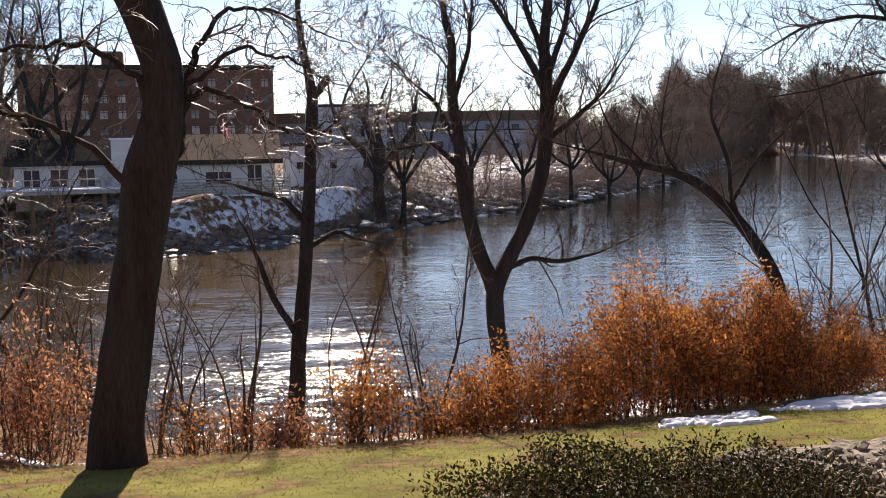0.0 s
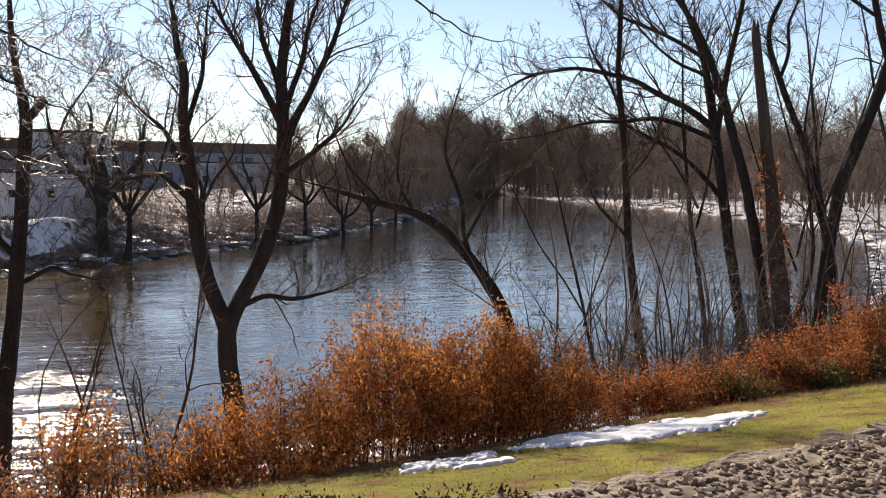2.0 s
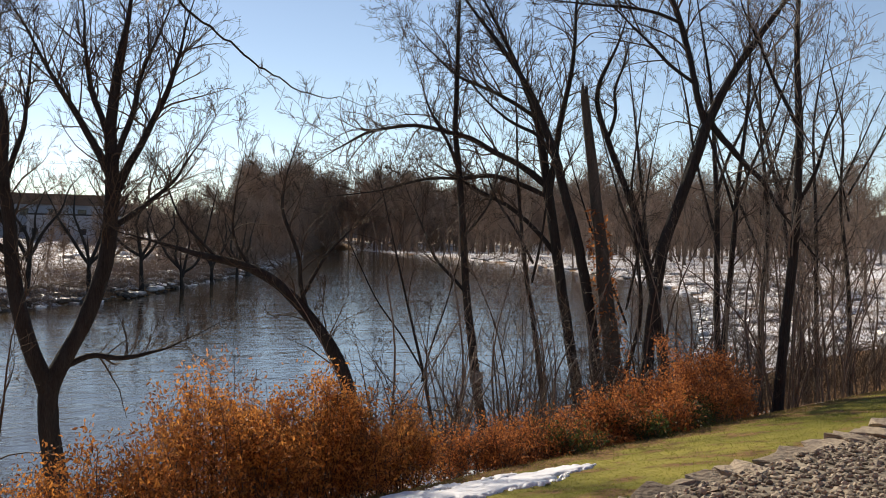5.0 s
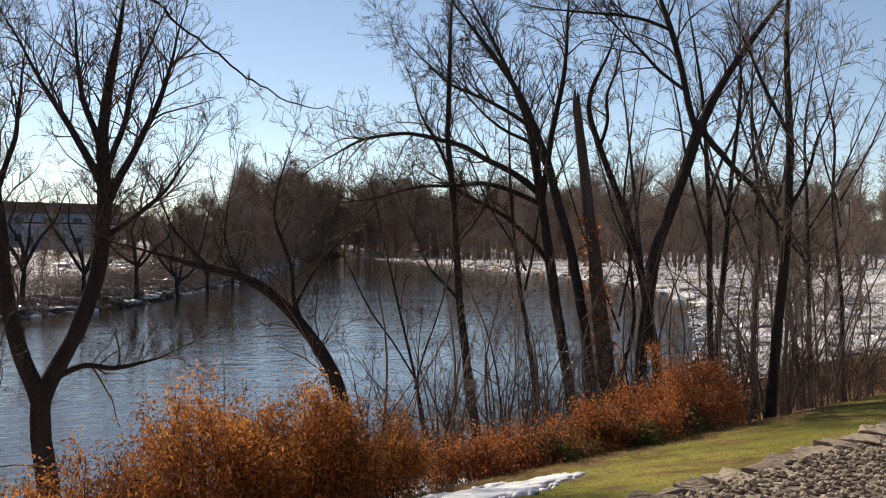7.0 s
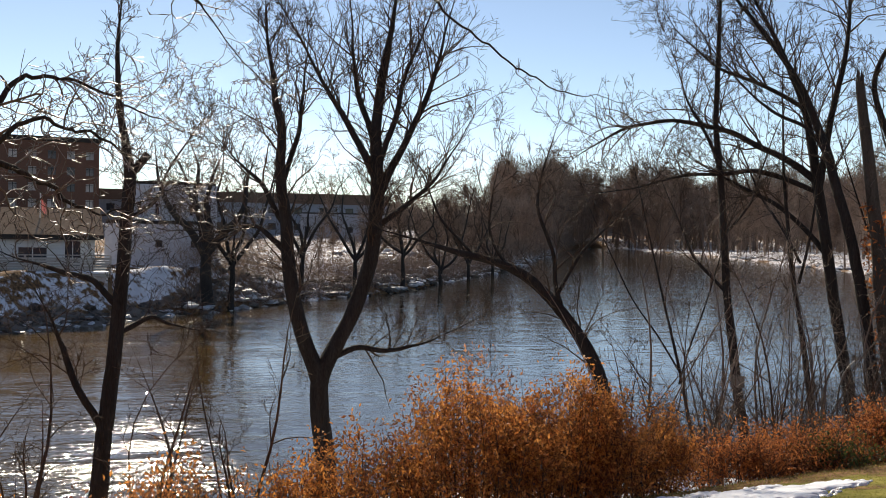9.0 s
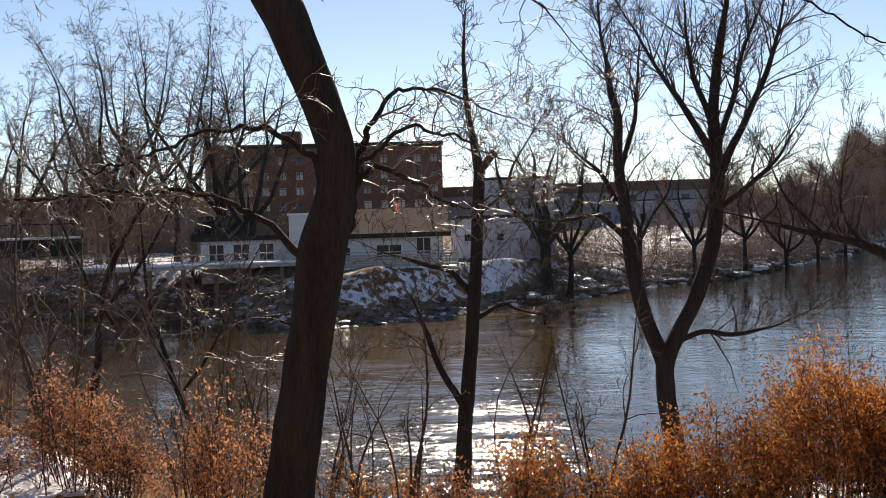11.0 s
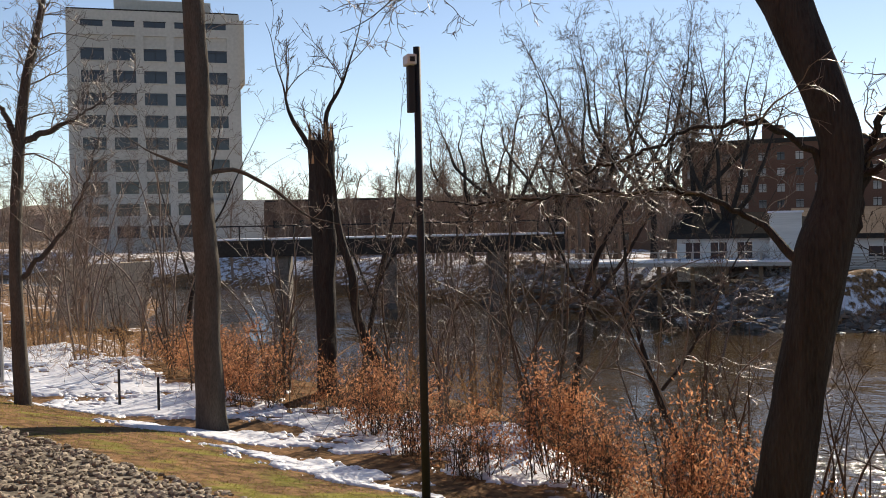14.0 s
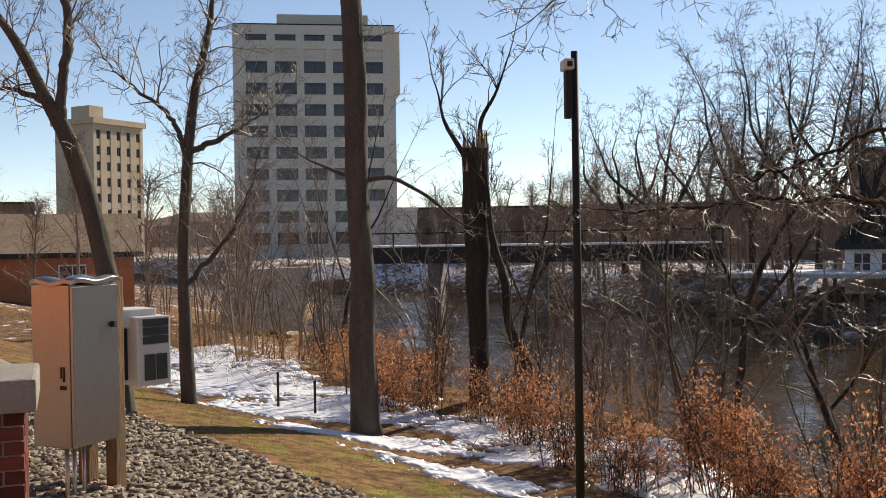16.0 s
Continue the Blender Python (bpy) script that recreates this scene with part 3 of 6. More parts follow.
class BareTree:
    """A leafless tree: limbs given in metres (sideways, up, radius) in the plane across the line of sight, and branches grown on them."""

    def __init__(self, at, az, seed, label, bark=None, twig=None, reach=1.3, density=6.0, levels=3, rise=0.3, thin=0.0042, mult=(6, 4), name="tree", group="bare trees on the bank", kink=0.16):
        self.kink = kink
        self.at, self.az, self.rng = np.array(at, float), radians(az), np.random.default_rng(seed)
        self.label, self.bark, self.twig = label, bark or BARK, twig or TWIG
        self.reach, self.density, self.levels, self.rise, self.thin, self.mult = reach, density, levels, rise, thin, mult
        self.limbs, self.branches = [], {1: [], 2: [], 3: []}
        self.name, self.group = name, group

    def limb(self, *pts, grow=1.0, start=0.2, tip=True):
        depth = 0.0
        path = []
        for j, (u, h, r) in enumerate(pts):
            if self.limbs and j:
                depth += self.rng.normal() * 0.12 * (1 + u * u * 0.02)
            path.append((u * math.cos(self.az) - depth * math.sin(self.az), u * math.sin(self.az) + depth * math.cos(self.az), h, r))
        if not self.limbs:
            drop = self.at[2] - float(height(self.at[0], self.at[1]))
            if drop > 0.05:
                path = [(path[0][0], path[0][1], -drop - 0.25, path[0][3] * 1.2)] + path
            else:
                path = [(path[0][0], path[0][1], min(-0.15, -drop - 0.1), path[0][3] * 1.15)] + path
        else:
            a, c = np.array(path[0]), np.array(path[1])
            back = (c - a)[:3]
            back = back / (np.linalg.norm(back) + 1e-6) * a[3] * 1.2
            path = [(*(a[:3] - back), a[3] * 0.9)] + path
        if tip:
            a, c = np.array(path[-2]), np.array(path[-1])
            on = (c - a)[:3] + self.rng.normal(size=3) * 0.1 + np.array([0, 0, 0.1])
            on = on / (np.linalg.norm(on) + 1e-6) * self.reach
            path[-1] = (*c[:3], c[3] * 0.75)
            path += [(*(c[:3] + on * 0.5), c[3] * 0.4), (*(c[:3] + on), self.thin)]
        bent = [path[0]]
        for p, q in zip(path[:-1], path[1:]):
            mid = (np.array(p) + np.array(q)) / 2
            ln = np.linalg.norm(np.array(q[:3]) - np.array(p[:3]))
            mid[:3] += self.rng.normal(size=3) * min(0.045 * ln, 0.9 * mid[3] + 0.02) * (1.0 if self.limbs else 0.25)
            bent += [tuple(mid), q]
        sm = smooth_path(bent, (7 if self.kink > 0.2 else 4) * len(path))
        if self.kink > 0.2 and self.limbs:
            jog = self.rng.normal(size=(len(sm), 3)) * 0.022
            jog[1:-1] = jog[1:-1] * 0.6 + (jog[:-2] + jog[2:]) * 0.2
            jog[:3] *= 0.2
            sm[:, :3] += jog
        if self.limbs == []:
            sm[:2, 3] *= 1.12
        wob = self.rng.normal(size=(len(sm), 3)) * 0.035 * sm[:, 3:4]
        p = sm[:, :3] + wob
        self.limbs.append((p, sm[:, 3]))
        ln = float(np.linalg.norm(np.diff(p, axis=0), axis=1).sum())
        if grow:
            sprout(self.branches, self.rng, p, sm[:, 3], max(1, int(self.density * ln * grow)), self.reach, 1, self.levels, start, self.rise, self.thin, self.mult, self.kink)
        return self

    def build(self):
        ob = thing(self.name, self.at, 0, self.label, "tree", self.group)
        close = self.name == "tree" and math.hypot(self.at[0], self.at[1]) < 24
        part("trunk", trunk_mesh("trunk", *self.limbs[0], self.rng) if close else tubes("trunk", self.limbs[:1]), self.bark, ob)
        for l in self.limbs[1:]:
            part("limb", tubes("limb", [l]), self.bark, ob)
        near = self.name == "tree" and math.hypot(self.at[0], self.at[1]) < 30
        for b in self.branches[1] if near else ():
            part("branch", tubes("branch", [b]), self.twig, ob)
        small = self.branches[2] + self.branches[3] + ([] if near else self.branches[1])
        if small:
            tagged(part("twig_mass", tubes("twig_mass", small), self.twig, ob), kind="stuff")
        return ob


# ---- buildings ----
def office_block(name, at, turn, w, d, h, floors, cols, wall, label, category, foot=3.5, head=3.0, fill=0.62, tall=0.5, side_cols=0, glass=None, margin=0.0, recess=None):
    """A block whose front faces -y: panes set back behind a grid of piers and bands."""
    ob = thing(name, at, turn, label, category)
    part("core", boxes(((-w / 2 + 0.4, 0.4, -6), (w / 2 - 0.4, d, h))), wall, ob)
    part("roof", boxes(((-w / 2 + 0.1, 0.1, h), (w / 2 - 0.1, d - 0.1, h + 0.25))), TAR, ob)
    step = (h - foot - head) / floors
    pitch = (w - 2 * margin) / cols
    x0 = -w / 2 + margin
    pane = boxes(((-pitch * fill / 2 - 0.05, 0, -step * tall / 2 - 0.05), (pitch * fill / 2 + 0.05, 0.06, step * tall / 2 + 0.05)))
    me = bpy.data.meshes.new("window")
    pane.to_mesh(me)
    pane.free()
    me.materials.append(glass or GLASS)
    mull = bpy.data.meshes.new("mullion")
    bm = boxes(((-0.05, -0.05, -step * tall / 2), (0.05, 0.0, step * tall / 2)), ((-pitch * fill / 2, -0.05, step * tall * 0.28), (pitch * fill / 2, 0.0, step * tall * 0.28 + 0.08)))
    bm.to_mesh(mull)
    bm.free()
    mull.materials.append(STEELDARK)
    for c in range(cols + 1):
        x = x0 + c * pitch
        a = -w / 2 if c == 0 else x - pitch * (1 - fill) / 2
        b = w / 2 if c == cols else x + pitch * (1 - fill) / 2
        part("pier", boxes(((a, 0.0, -6), (b, 0.45, h))), wall, ob)
    for r in range(floors + 1):
        zc = foot + r * step
        lo = zc - step * (1 - tall) / 2 if r else -6
        hi = zc + step * (1 - tall) / 2 if r < floors else recess[0] if recess else h
        part("spandrel", boxes(((-w / 2 + 0.03, 0.06, lo), (w / 2 - 0.03, 0.44, hi))), wall, ob)
    if recess:
        part("parapet", boxes(((-w / 2 + 0.03, -0.02, recess[1]), (w / 2 - 0.03, 0.44, h))), wall, ob)
    for r in range(floors):
        for c in range(cols):
            win = part("window", me, None, ob, at=Matrix.Translation((x0 + (c + 0.5) * pitch, 0.3, foot + (r + 0.5) * step)))
            part("mullion", mull, None, win)
            part("window_sill", boxes(((-pitch * fill / 2 - 0.15, -0.42, -step * tall / 2 - 0.16), (pitch * fill / 2 + 0.15, -0.2, -step * tall / 2 - 0.04))), wall, win) if r > floors - 6 and w > 20 and category == "tower" else None
    for s in (-1, 1):
        for c in range(side_cols):
            for r in range(floors):
                y = d * (c + 0.7) / (side_cols + 0.4)
                m = Matrix.Translation((s * (w / 2 - 0.42), y, foot + (r + 0.5) * step)) @ Matrix.Rotation(radians(90 * s), 4, "Z")
                part("window", me, None, ob, at=m)
    return ob


tower = office_block("office_tower", (-138.3, 107.1, -1.5), 53.0, 28.0, 17.0, 40.3, 9, 5, CONCRETE, "ten-storey pale concrete office tower beyond the river", "tower", foot=1.5, head=5.4, fill=0.74, tall=0.55, side_cols=2, margin=1.5, recess=(34.6, 36.2))
part("penthouse", boxes(((-6.5, 3, 40.3), (9.5, 14, 42.8))), CONCRETE, tower)
part("side_bay", boxes(((13.6, 2.0, 28.8), (15.0, 9.0, 39.8))), CONCRETE, tower)
part("podium", boxes(((9, -1.5, -3), (20, 22, 8.5))), CONCRETE, tower)
for c in range(5):
    x = -10.0 + c * 5.0
    top_win = part("window", boxes(((x - 1.75, -0.06, 37.6), (x + 1.75, 0.0, 38.5))), GLASS, tower)
    part("window_frame", boxes(((x - 1.85, -0.14, 38.5), (x + 1.85, -0.02, 38.62)), ((x - 0.05, -0.1, 37.6), (x + 0.05, -0.062, 38.5))), STEELDARK, top_win)

beige = office_block("apartment_tower", (-186.1, 94.8, -1.5), 107.0, 13.0, 11.0, 27.0, 8, 5, BEIGE, "beige masonry apartment building with a stone cornice", "building", foot=1.0, head=1.2, fill=0.4, tall=0.55, side_cols=3)
part("cornice", boxes(((-6.9, -0.6, 26.3), (6.9, 11.4, 27.4))), BEIGE, beige)
part("penthouse", boxes(((-5.5, 2, 27.4), (-2, 7, 30.0))), BEIGE, beige)

brown = office_block("brick_apartments", (-51.6, 177.7, -3.0), 14.0, 43.5, 18.0, 18.6, 6, 14, BRICKWALL, "long brown brick apartment block with flat roof", "building", foot=0.5, head=1.3, fill=0.42, tall=0.5, side_cols=3, glass=BLIND)
part("stair_tower", boxes(((-8, 3, 18.6), (-4.5, 8, 21.6))), BRICKWALL, brown)
part("parapet", boxes(((-22, -0.2, 18.2), (22, 0.3, 19.0))), TAR, brown)


def gable_house(name, at, turn, w, d, eave, ridge, wall, roof, label, windows, over=0.5):
    """Single-storey house: front faces -y, ridge along x."""
    ob = thing(name, at, turn, label, "house")
    bm = boxes(((-w / 2, 0, -1.0), (w / 2, d, eave)))
    part("wall", bm, wall, ob)
    bm = bmesh.new()
    for s in (-1, 1):
        v = [bm.verts.new(p) for p in ((s * w / 2, 0, eave), (s * w / 2, d, eave), (s * w / 2, d / 2, ridge - 0.1))]
        bm.faces.new(v)
    part("gable_wall", bm, wall, ob)
    bm = bmesh.new()
    ends = []
    for x in (-w / 2 - over, w / 2 + over):
        ends.append([bm.verts.new((x, y, z)) for y, z in ((-over, eave - 0.12), (d / 2, ridge), (d + over, eave - 0.12), (d + over, eave + 0.08), (d / 2, ridge + 0.22), (-over, eave + 0.08))])
    bm.faces.new(ends[0]), bm.faces.new(ends[1][::-1])
    for i in range(6):
        bm.faces.new((ends[0][i], ends[1][i], ends[1][(i + 1) % 6], ends[0][(i + 1) % 6]))
    part("roof", bm, roof, ob)
    part("fascia", boxes(((-w / 2 - over, -over - 0.06, eave - 0.2), (w / 2 + over, -over - 0.005, eave + 0.1))), TAR, ob)
    for x, z, ww, hh in windows:
        win = part("window", boxes(((x - ww / 2, -0.05, z), (x + ww / 2, 0.02, z + hh))), GLASS, ob)
        t = 0.09
        part("window_frame", boxes(((x - ww / 2 - t, -0.09, z - t), (x + ww / 2 + t, -0.005, z)), ((x - ww / 2 - t, -0.09, z + hh), (x + ww / 2 + t, -0.005, z + hh + t)),
                                   ((x - ww / 2 - t, -0.09, z), (x - ww / 2, -0.005, z + hh)), ((x + ww / 2, -0.09, z), (x + ww / 2 + t, -0.005, z + hh)), ((x - 0.03, -0.08, z), (x + 0.03, -0.01, z + hh))), SIDING, win)
    return ob


hall = gable_house("river_house", (-15.2, 64.5, -1.55), 12.5, 8.6, 6.4, 2.2, 3.75, SIDING, SHINGLE, "white riverside house with brown shingle roof", [(-2.4, 0.5, 1.0, 0.9), (0.7, 0.55, 1.6, 0.95), (3.0, 0.0, 0.9, 1.9)])
lodge = gable_house("boat_house", (-22.6, 62.2, -1.2), 18.0, 7.6, 6.4, 1.95, 3.2, SIDING, TAR, "white boat house with dark roof beside the river", [(-1.2, 0.4, 1.0, 1.1), (0.4, 0.4, 0.9, 1.1), (-2.8, 0.4, 0.9, 1.1)])
part("front_gable", boxes(((1.9, -0.9, -1.0), (3.8, 0.0, 3.3))), SIDING, lodge)
part("gable_cap", boxes(((1.8, -1.0, 3.3), (3.9, 0.1, 3.42))), SNOW, lodge)


def deck(name, at, turn, w, d, label, planks=5, rail=1.08):
    """A railed timber terrace on piles, with snow on its edge."""
    ob = thing(name, at, turn, label, "deck")
    part("floor", boxes(((-w / 2, 0, -0.22), (w / 2, d, 0.0))), DECKWOOD, ob)
    part("snow_cover", boxes(((-w / 2 + 0.1, -0.02, 0.004), (w / 2 - 0.1, 0.9 if planks else d - 0.1, 0.12)), bevel=0.04), SNOW, ob)
    plank = bpy.data.meshes.new("plank")
    bm = boxes(((-w / 2, -0.05, -0.065), (w / 2, 0.0, 0.065)))
    bm.to_mesh(plank)
    bm.free()
    plank.materials.append(DECKWOOD)
    for i in range(planks):
        part("plank", plank, None, ob, at=Matrix.Translation((0, 0.1, 0.26 + i * 0.16)))
    n = int(w / 2)
    for i in range(n + 1):
        x = -w / 2 + w * i / n
        part("post", boxes(((x - 0.06, 0.06, 0.0), (x + 0.06, 0.18, rail))), DECKWOOD, ob)
        part("support_post", boxes(((x - 0.12, 0.3, -2.9), (x + 0.12, 0.54, -0.22))), POSTWOOD, ob)
    part("handrail", boxes(((-w / 2, 0.02, rail), (w / 2, 0.22, rail + 0.06))), DECKWOOD, ob)
    return ob


deck("terrace_deck", (-14.4, 62.3, -1.55), 12.5, 9.6, 2.3, "grey timber terrace with plank railing above the bank")
deck("dock_deck", (-24.8, 57.4, -0.85), 20.0, 14.0, 5.0, "snow-covered timber dock on piles over the bank", 0, 0.62)

works = office_block("grey_warehouse", (-8.3, 76.0, -1.5), 4.0, 7.6, 12.0, 3.0, 1, 3, BLUEWALL, "pale grey flat-roofed warehouse on the far bank", "building", foot=0.9, head=0.8, fill=0.2, tall=0.4)
upper = office_block("white_workshop", (-8.0, 84.0, -1.5), 4.0, 6.8, 14.0, 6.2, 2, 5, BLUEWALL, "two-storey white workshop building", "building", foot=0.8, head=0.9, fill=0.22, tall=0.4)
shed = office_block("long_shed", (12.0, 178.0, -1.2), -4.0, 15.0, 14.0, 4.8, 1, 6, FARGREY, "long pale shed behind the snowy field", "building", foot=0.8, head=1.5, fill=0.4, tall=0.4)
shed2 = office_block("grey_shed", (-8.0, 196.0, -1.2), 2.0, 60.0, 14.0, 8.6, 2, 12, FARGREY, "long grey flat-roofed shed in the distance", "building", foot=0.8, head=1.5, fill=0.3, tall=0.4)
part("fascia", boxes(((-30.2, -0.3, 6.9), (30.2, 0.35, 8.9))), FARBROWN, shed2)
mill = office_block("low_mill", (-66.0, 96.0, -2.0), 33.0, 50.0, 14.0, 7.0, 2, 16, FARBROWN, "low brown mill building behind the bridge", "building", foot=1.0, head=1.5, fill=0.35, tall=0.4)
red = gable_house("brick_garage", (-58.5, 24.0, -1.3), 66.0, 12.0, 9.0, 2.3, 4.6, REDWALL, SHINGLE, "low red brick house with brown roof", [(-3, 0.6, 1.4, 1.0), (2.5, 0.6, 1.4, 1.0)])

dark = office_block("dark_hall", (-128.0, 39.5, -2.0), 72.0, 26.0, 14.0, 8.6, 2, 8, FARBROWN, "dark flat-roofed hall behind the brick house", "building", foot=1.0, head=1.5, fill=0.35, tall=0.4)

flag = thing("flag", (-14.5, 66.5, 1.4), 0, "small red and white striped flag above the house", "flag")
part("pole", boxes(((-0.04, -0.04, -3.0), (0.04, 0.04, 2.0)), bevel=0.01), STEEL, flag)
bm = bmesh.new()
bmesh.ops.create_grid(bm, x_segments=8, y_segments=4, size=0.5)
for v in bm.verts:
    v.co = Vector((0.05 + (v.co.x + 0.5) * 0.32, math.sin(v.co.x * 7) * 0.05, 1.2 + v.co.y * 0.7 - (v.co.x + 0.5) * 0.3))
bmesh.ops.solidify(bm, geom=bm.faces[:], thickness=0.02)
part("cloth", bm, FLAGCLOTH, flag)


def bridge():
    ob = thing("footbridge", (-48.0, 58.3, 0.0), 38.0, "low dark bridge with a snowy deck across the river", "bridge")
    part("deck", boxes(((-13, -1.6, 0.4), (13, 1.6, 0.95))), TAR, ob)
    part("snow_cover", boxes(((-13, -1.5, 0.954), (13, 1.5, 1.1)), bevel=0.04), SNOW, ob)
    part("beam", boxes(((-13, -1.75, -0.25), (13, -1.61, 0.7))), TAR, ob)
    for x in (-8, 0, 8):
        part("pier", boxes(((x - 0.5, -1.4, -5.5), (x + 0.5, 1.4, 0.4)), bevel=0.08), ROCK, ob)
    for i in range(14):
        x = -13 + 2 * i
        part("rail_post", boxes(((x - 0.05, -1.74, 0.95), (x + 0.05, -1.64, 2.0))), STEELDARK, ob)
    part("handrail", boxes(((-13, -1.73, 1.95), (13, -1.65, 2.05))), STEELDARK, ob)


bridge()


def abutment():
    ob = thing("concrete_abutment", (-49.2, 35.0, -1.8), 55.0, "sloping pale concrete abutment on the bank", "wall")
    bm = bmesh.new()
    lo = [bm.verts.new(p) for p in ((-3, 0, -2), (1.4, 0, -2), (1.4, 2, -2), (-3, 2, -2))]
    hi = [bm.verts.new(p) for p in ((-3, 0.4, 1.7), (2.2, 0.4, 1.8), (2.2, 2, 1.8), (-3, 2, 1.7))]
    bm.faces.new(lo[::-1]), bm.faces.new(hi)
    for i in range(4):
        bm.faces.new((lo[i], lo[(i + 1) % 4], hi[(i + 1) % 4], hi[i]))
    bmesh.ops.bevel(bm, geom=bm.edges[:], offset=0.08, segments=2, affect="EDGES")
    part("wall", bm, BEIGE, ob)


abutment()


# ---- the far woods, river rocks and ice ----
def template(seed, tall, spread, twigs):
    """Trunk and limbs as tubes, and the many twigs as (start, end, width)."""
    rng = np.random.default_rng(seed)
    out = {1: [], 2: [], 3: []}
    path = smooth_path([(0, 0, 0, 0.17), (rng.normal() * 0.3, rng.normal() * 0.3, tall * 0.45, 0.12), (rng.normal() * 0.7, rng.normal() * 0.7, tall * 0.85, 0.04)], 7)
    sprout(out, rng, path[:, :3], path[:, 3], 16, spread, 1, 1, 0.08, 0.5, 0.03, (6, 3))
    polys = [(path[[0, 2, 4, 6], :3], path[[0, 2, 4, 6], 3])] + [(q[[0, 2, 5]], r[[0, 2, 5]]) for q, r in out[1]]
    pts = np.concatenate([q for q, _ in out[1]] + [path[2:, :3]])
    a = pts[rng.integers(0, len(pts), twigs)] + rng.normal(size=(twigs, 3)) * 0.35
    d = rng.normal(size=(twigs, 3)) + np.array([0, 0, 0.9]) + a * np.array([0.12, 0.12, 0])
    d /= np.linalg.norm(d, axis=1)[:, None]
    return polys, a, a + d * rng.uniform(0.5, 1.7, twigs)[:, None]


def woods(name, spots, seed, label, scale=(0.7, 1.2), twigs=900, width=0.05, tall=12, spread=3.2):
    """Far bare trees joined into one mass."""
    rng = np.random.default_rng(seed)
    kinds = [template(seed * 10 + i, tall, spread, twigs) for i in range(5)]
    polys, A, B = [], [], []
    for x, y in spots:
        s, a = rng.uniform(*scale), rng.uniform(0, 6.28)
        M = np.array([[math.cos(a), -math.sin(a), 0], [math.sin(a), math.cos(a), 0], [0, 0, 1]]) * s
        o = np.array([x, y, float(height(x, y)) - 0.2])
        p, u, v = kinds[rng.integers(5)]
        polys += [(q @ M.T + o, np.maximum(r * s, 0.02)) for q, r in p]
        A.append(u @ M.T + o)
        B.append(v @ M.T + o)
    A, B = np.concatenate(A), np.concatenate(B)
    tagged(part(name, tubes(name, polys, smooth=False), WOODS), label, "trees", kind="stuff")
    tagged(part(name + "_twigs", slivers(name, A, B, np.full(len(A), width), rng), WOODS), "fine brown twigs of distant leafless trees", "twigs", kind="stuff")


wr = np.random.default_rng(5)
spots = []
while len(spots) < 300:
    x = wr.uniform(8, 230)
    y = float(line(FAR_BANK, x)) + 3 + abs(wr.normal()) * 24 if x < 112 else wr.uniform(190, 400)
    if x < 24 and (y < 150 or wr.random() < 0.6):
        continue
    spots.append((x, y))
woods("far_woods", [p for p in spots if p[0] < 62], 3, "dense brown leafless woods along the river bend", (0.65, 1.05), 1000, 0.06)
woods("bend_woods", [p for p in spots if p[0] >= 62], 2, "tall brown leafless woods where the river turns", (1.3, 2.2), 900, 0.125)
spots = []
while len(spots) < 120:
    a, r = radians(wr.uniform(12.5, 33)), wr.uniform(335, 440)
    spots.append((math.sin(a) * r, math.cos(a) * r))
woods("corner_woods", spots, 15, "feathery brown leafless woods beyond the river bend", (1.7, 2.6), 1000, 0.16)
spots = [(wr.uniform(30, 170), 0) for _ in range(60)]
spots = [(x, float(line(NEAR_BANK, x)) - 4 - abs(wr.normal()) * 30) for x, _ in spots]
woods("downstream_woods", [(x, y) for x, y in spots if y > 34 + 0.2 * x], 4, "thin bare trees on the snowy flood plain", (0.5, 0.95), 600, 0.035)
spots = [(wr.uniform(112, 330), wr.uniform(90, 360)) for _ in range(230)]
woods("plain_woods", [(x, y) for x, y in spots if math.hypot(x, y) > 190], 8, "leafless woods beyond the flood plain", (1.5, 2.25), 700, 0.10)
spots = [(wr.uniform(-85, -26), 0) for _ in range(64)]
woods("upstream_woods", [(x, float(line(FAR_BANK, x)) + wr.uniform(2, 20)) for x, _ in spots], 6, "bare trees behind the upstream bank", (0.45, 1.05), 700, 0.03)
spots = [(wr.uniform(-230, 70), wr.uniform(195, 330)) for _ in range(120)]
woods("town_trees", spots, 7, "bare street trees between distant buildings", (0.7, 1.1), 600, 0.08)
spots = [(wr.uniform(-130, -55), wr.uniform(15, 60)) for _ in range(36)]
street = [(wr.uniform(-330, -110), wr.uniform(40, 190)) for _ in range(90)]
woods("street_trees", [(x, y) for x, y in street if y > float(line(FAR_BANK, x)) + 8 and not (-160 < x < -118 and 80 < y < 140)], 12, "bare trees among the distant streets", (0.7, 1.15), 600, 0.06)
fr = random.Random(61)
field = [(x, float(line(FAR_BANK, x)) + fr.uniform(16, 40)) for x in (fr.uniform(4, 44) for _ in range(34))]
woods("field_edge_trees", field, 14, "bare brown trees along the edge of the icy field", (0.4, 0.72), 800, 0.045)
close = [(wr.uniform(-60, -20), 0) for _ in range(9)]
woods("near_left_trees", [(x, wr.uniform(float(line(LAWN_EDGE, x)) + 3, float(line(NEAR_BANK, x)) - 1)) for x, _ in close], 13, "slender bare trees on the upstream near bank", (0.3, 0.6), 700, 0.02)
woods("left_bank_trees", [(x, y) for x, y in spots if y < float(line(NEAR_BANK, x)) - 2 and abs(math.degrees(math.atan2(-x, y)) - 63) > 4], 9, "bare trees on the upstream near bank", (0.5, 0.9), 700, 0.03)


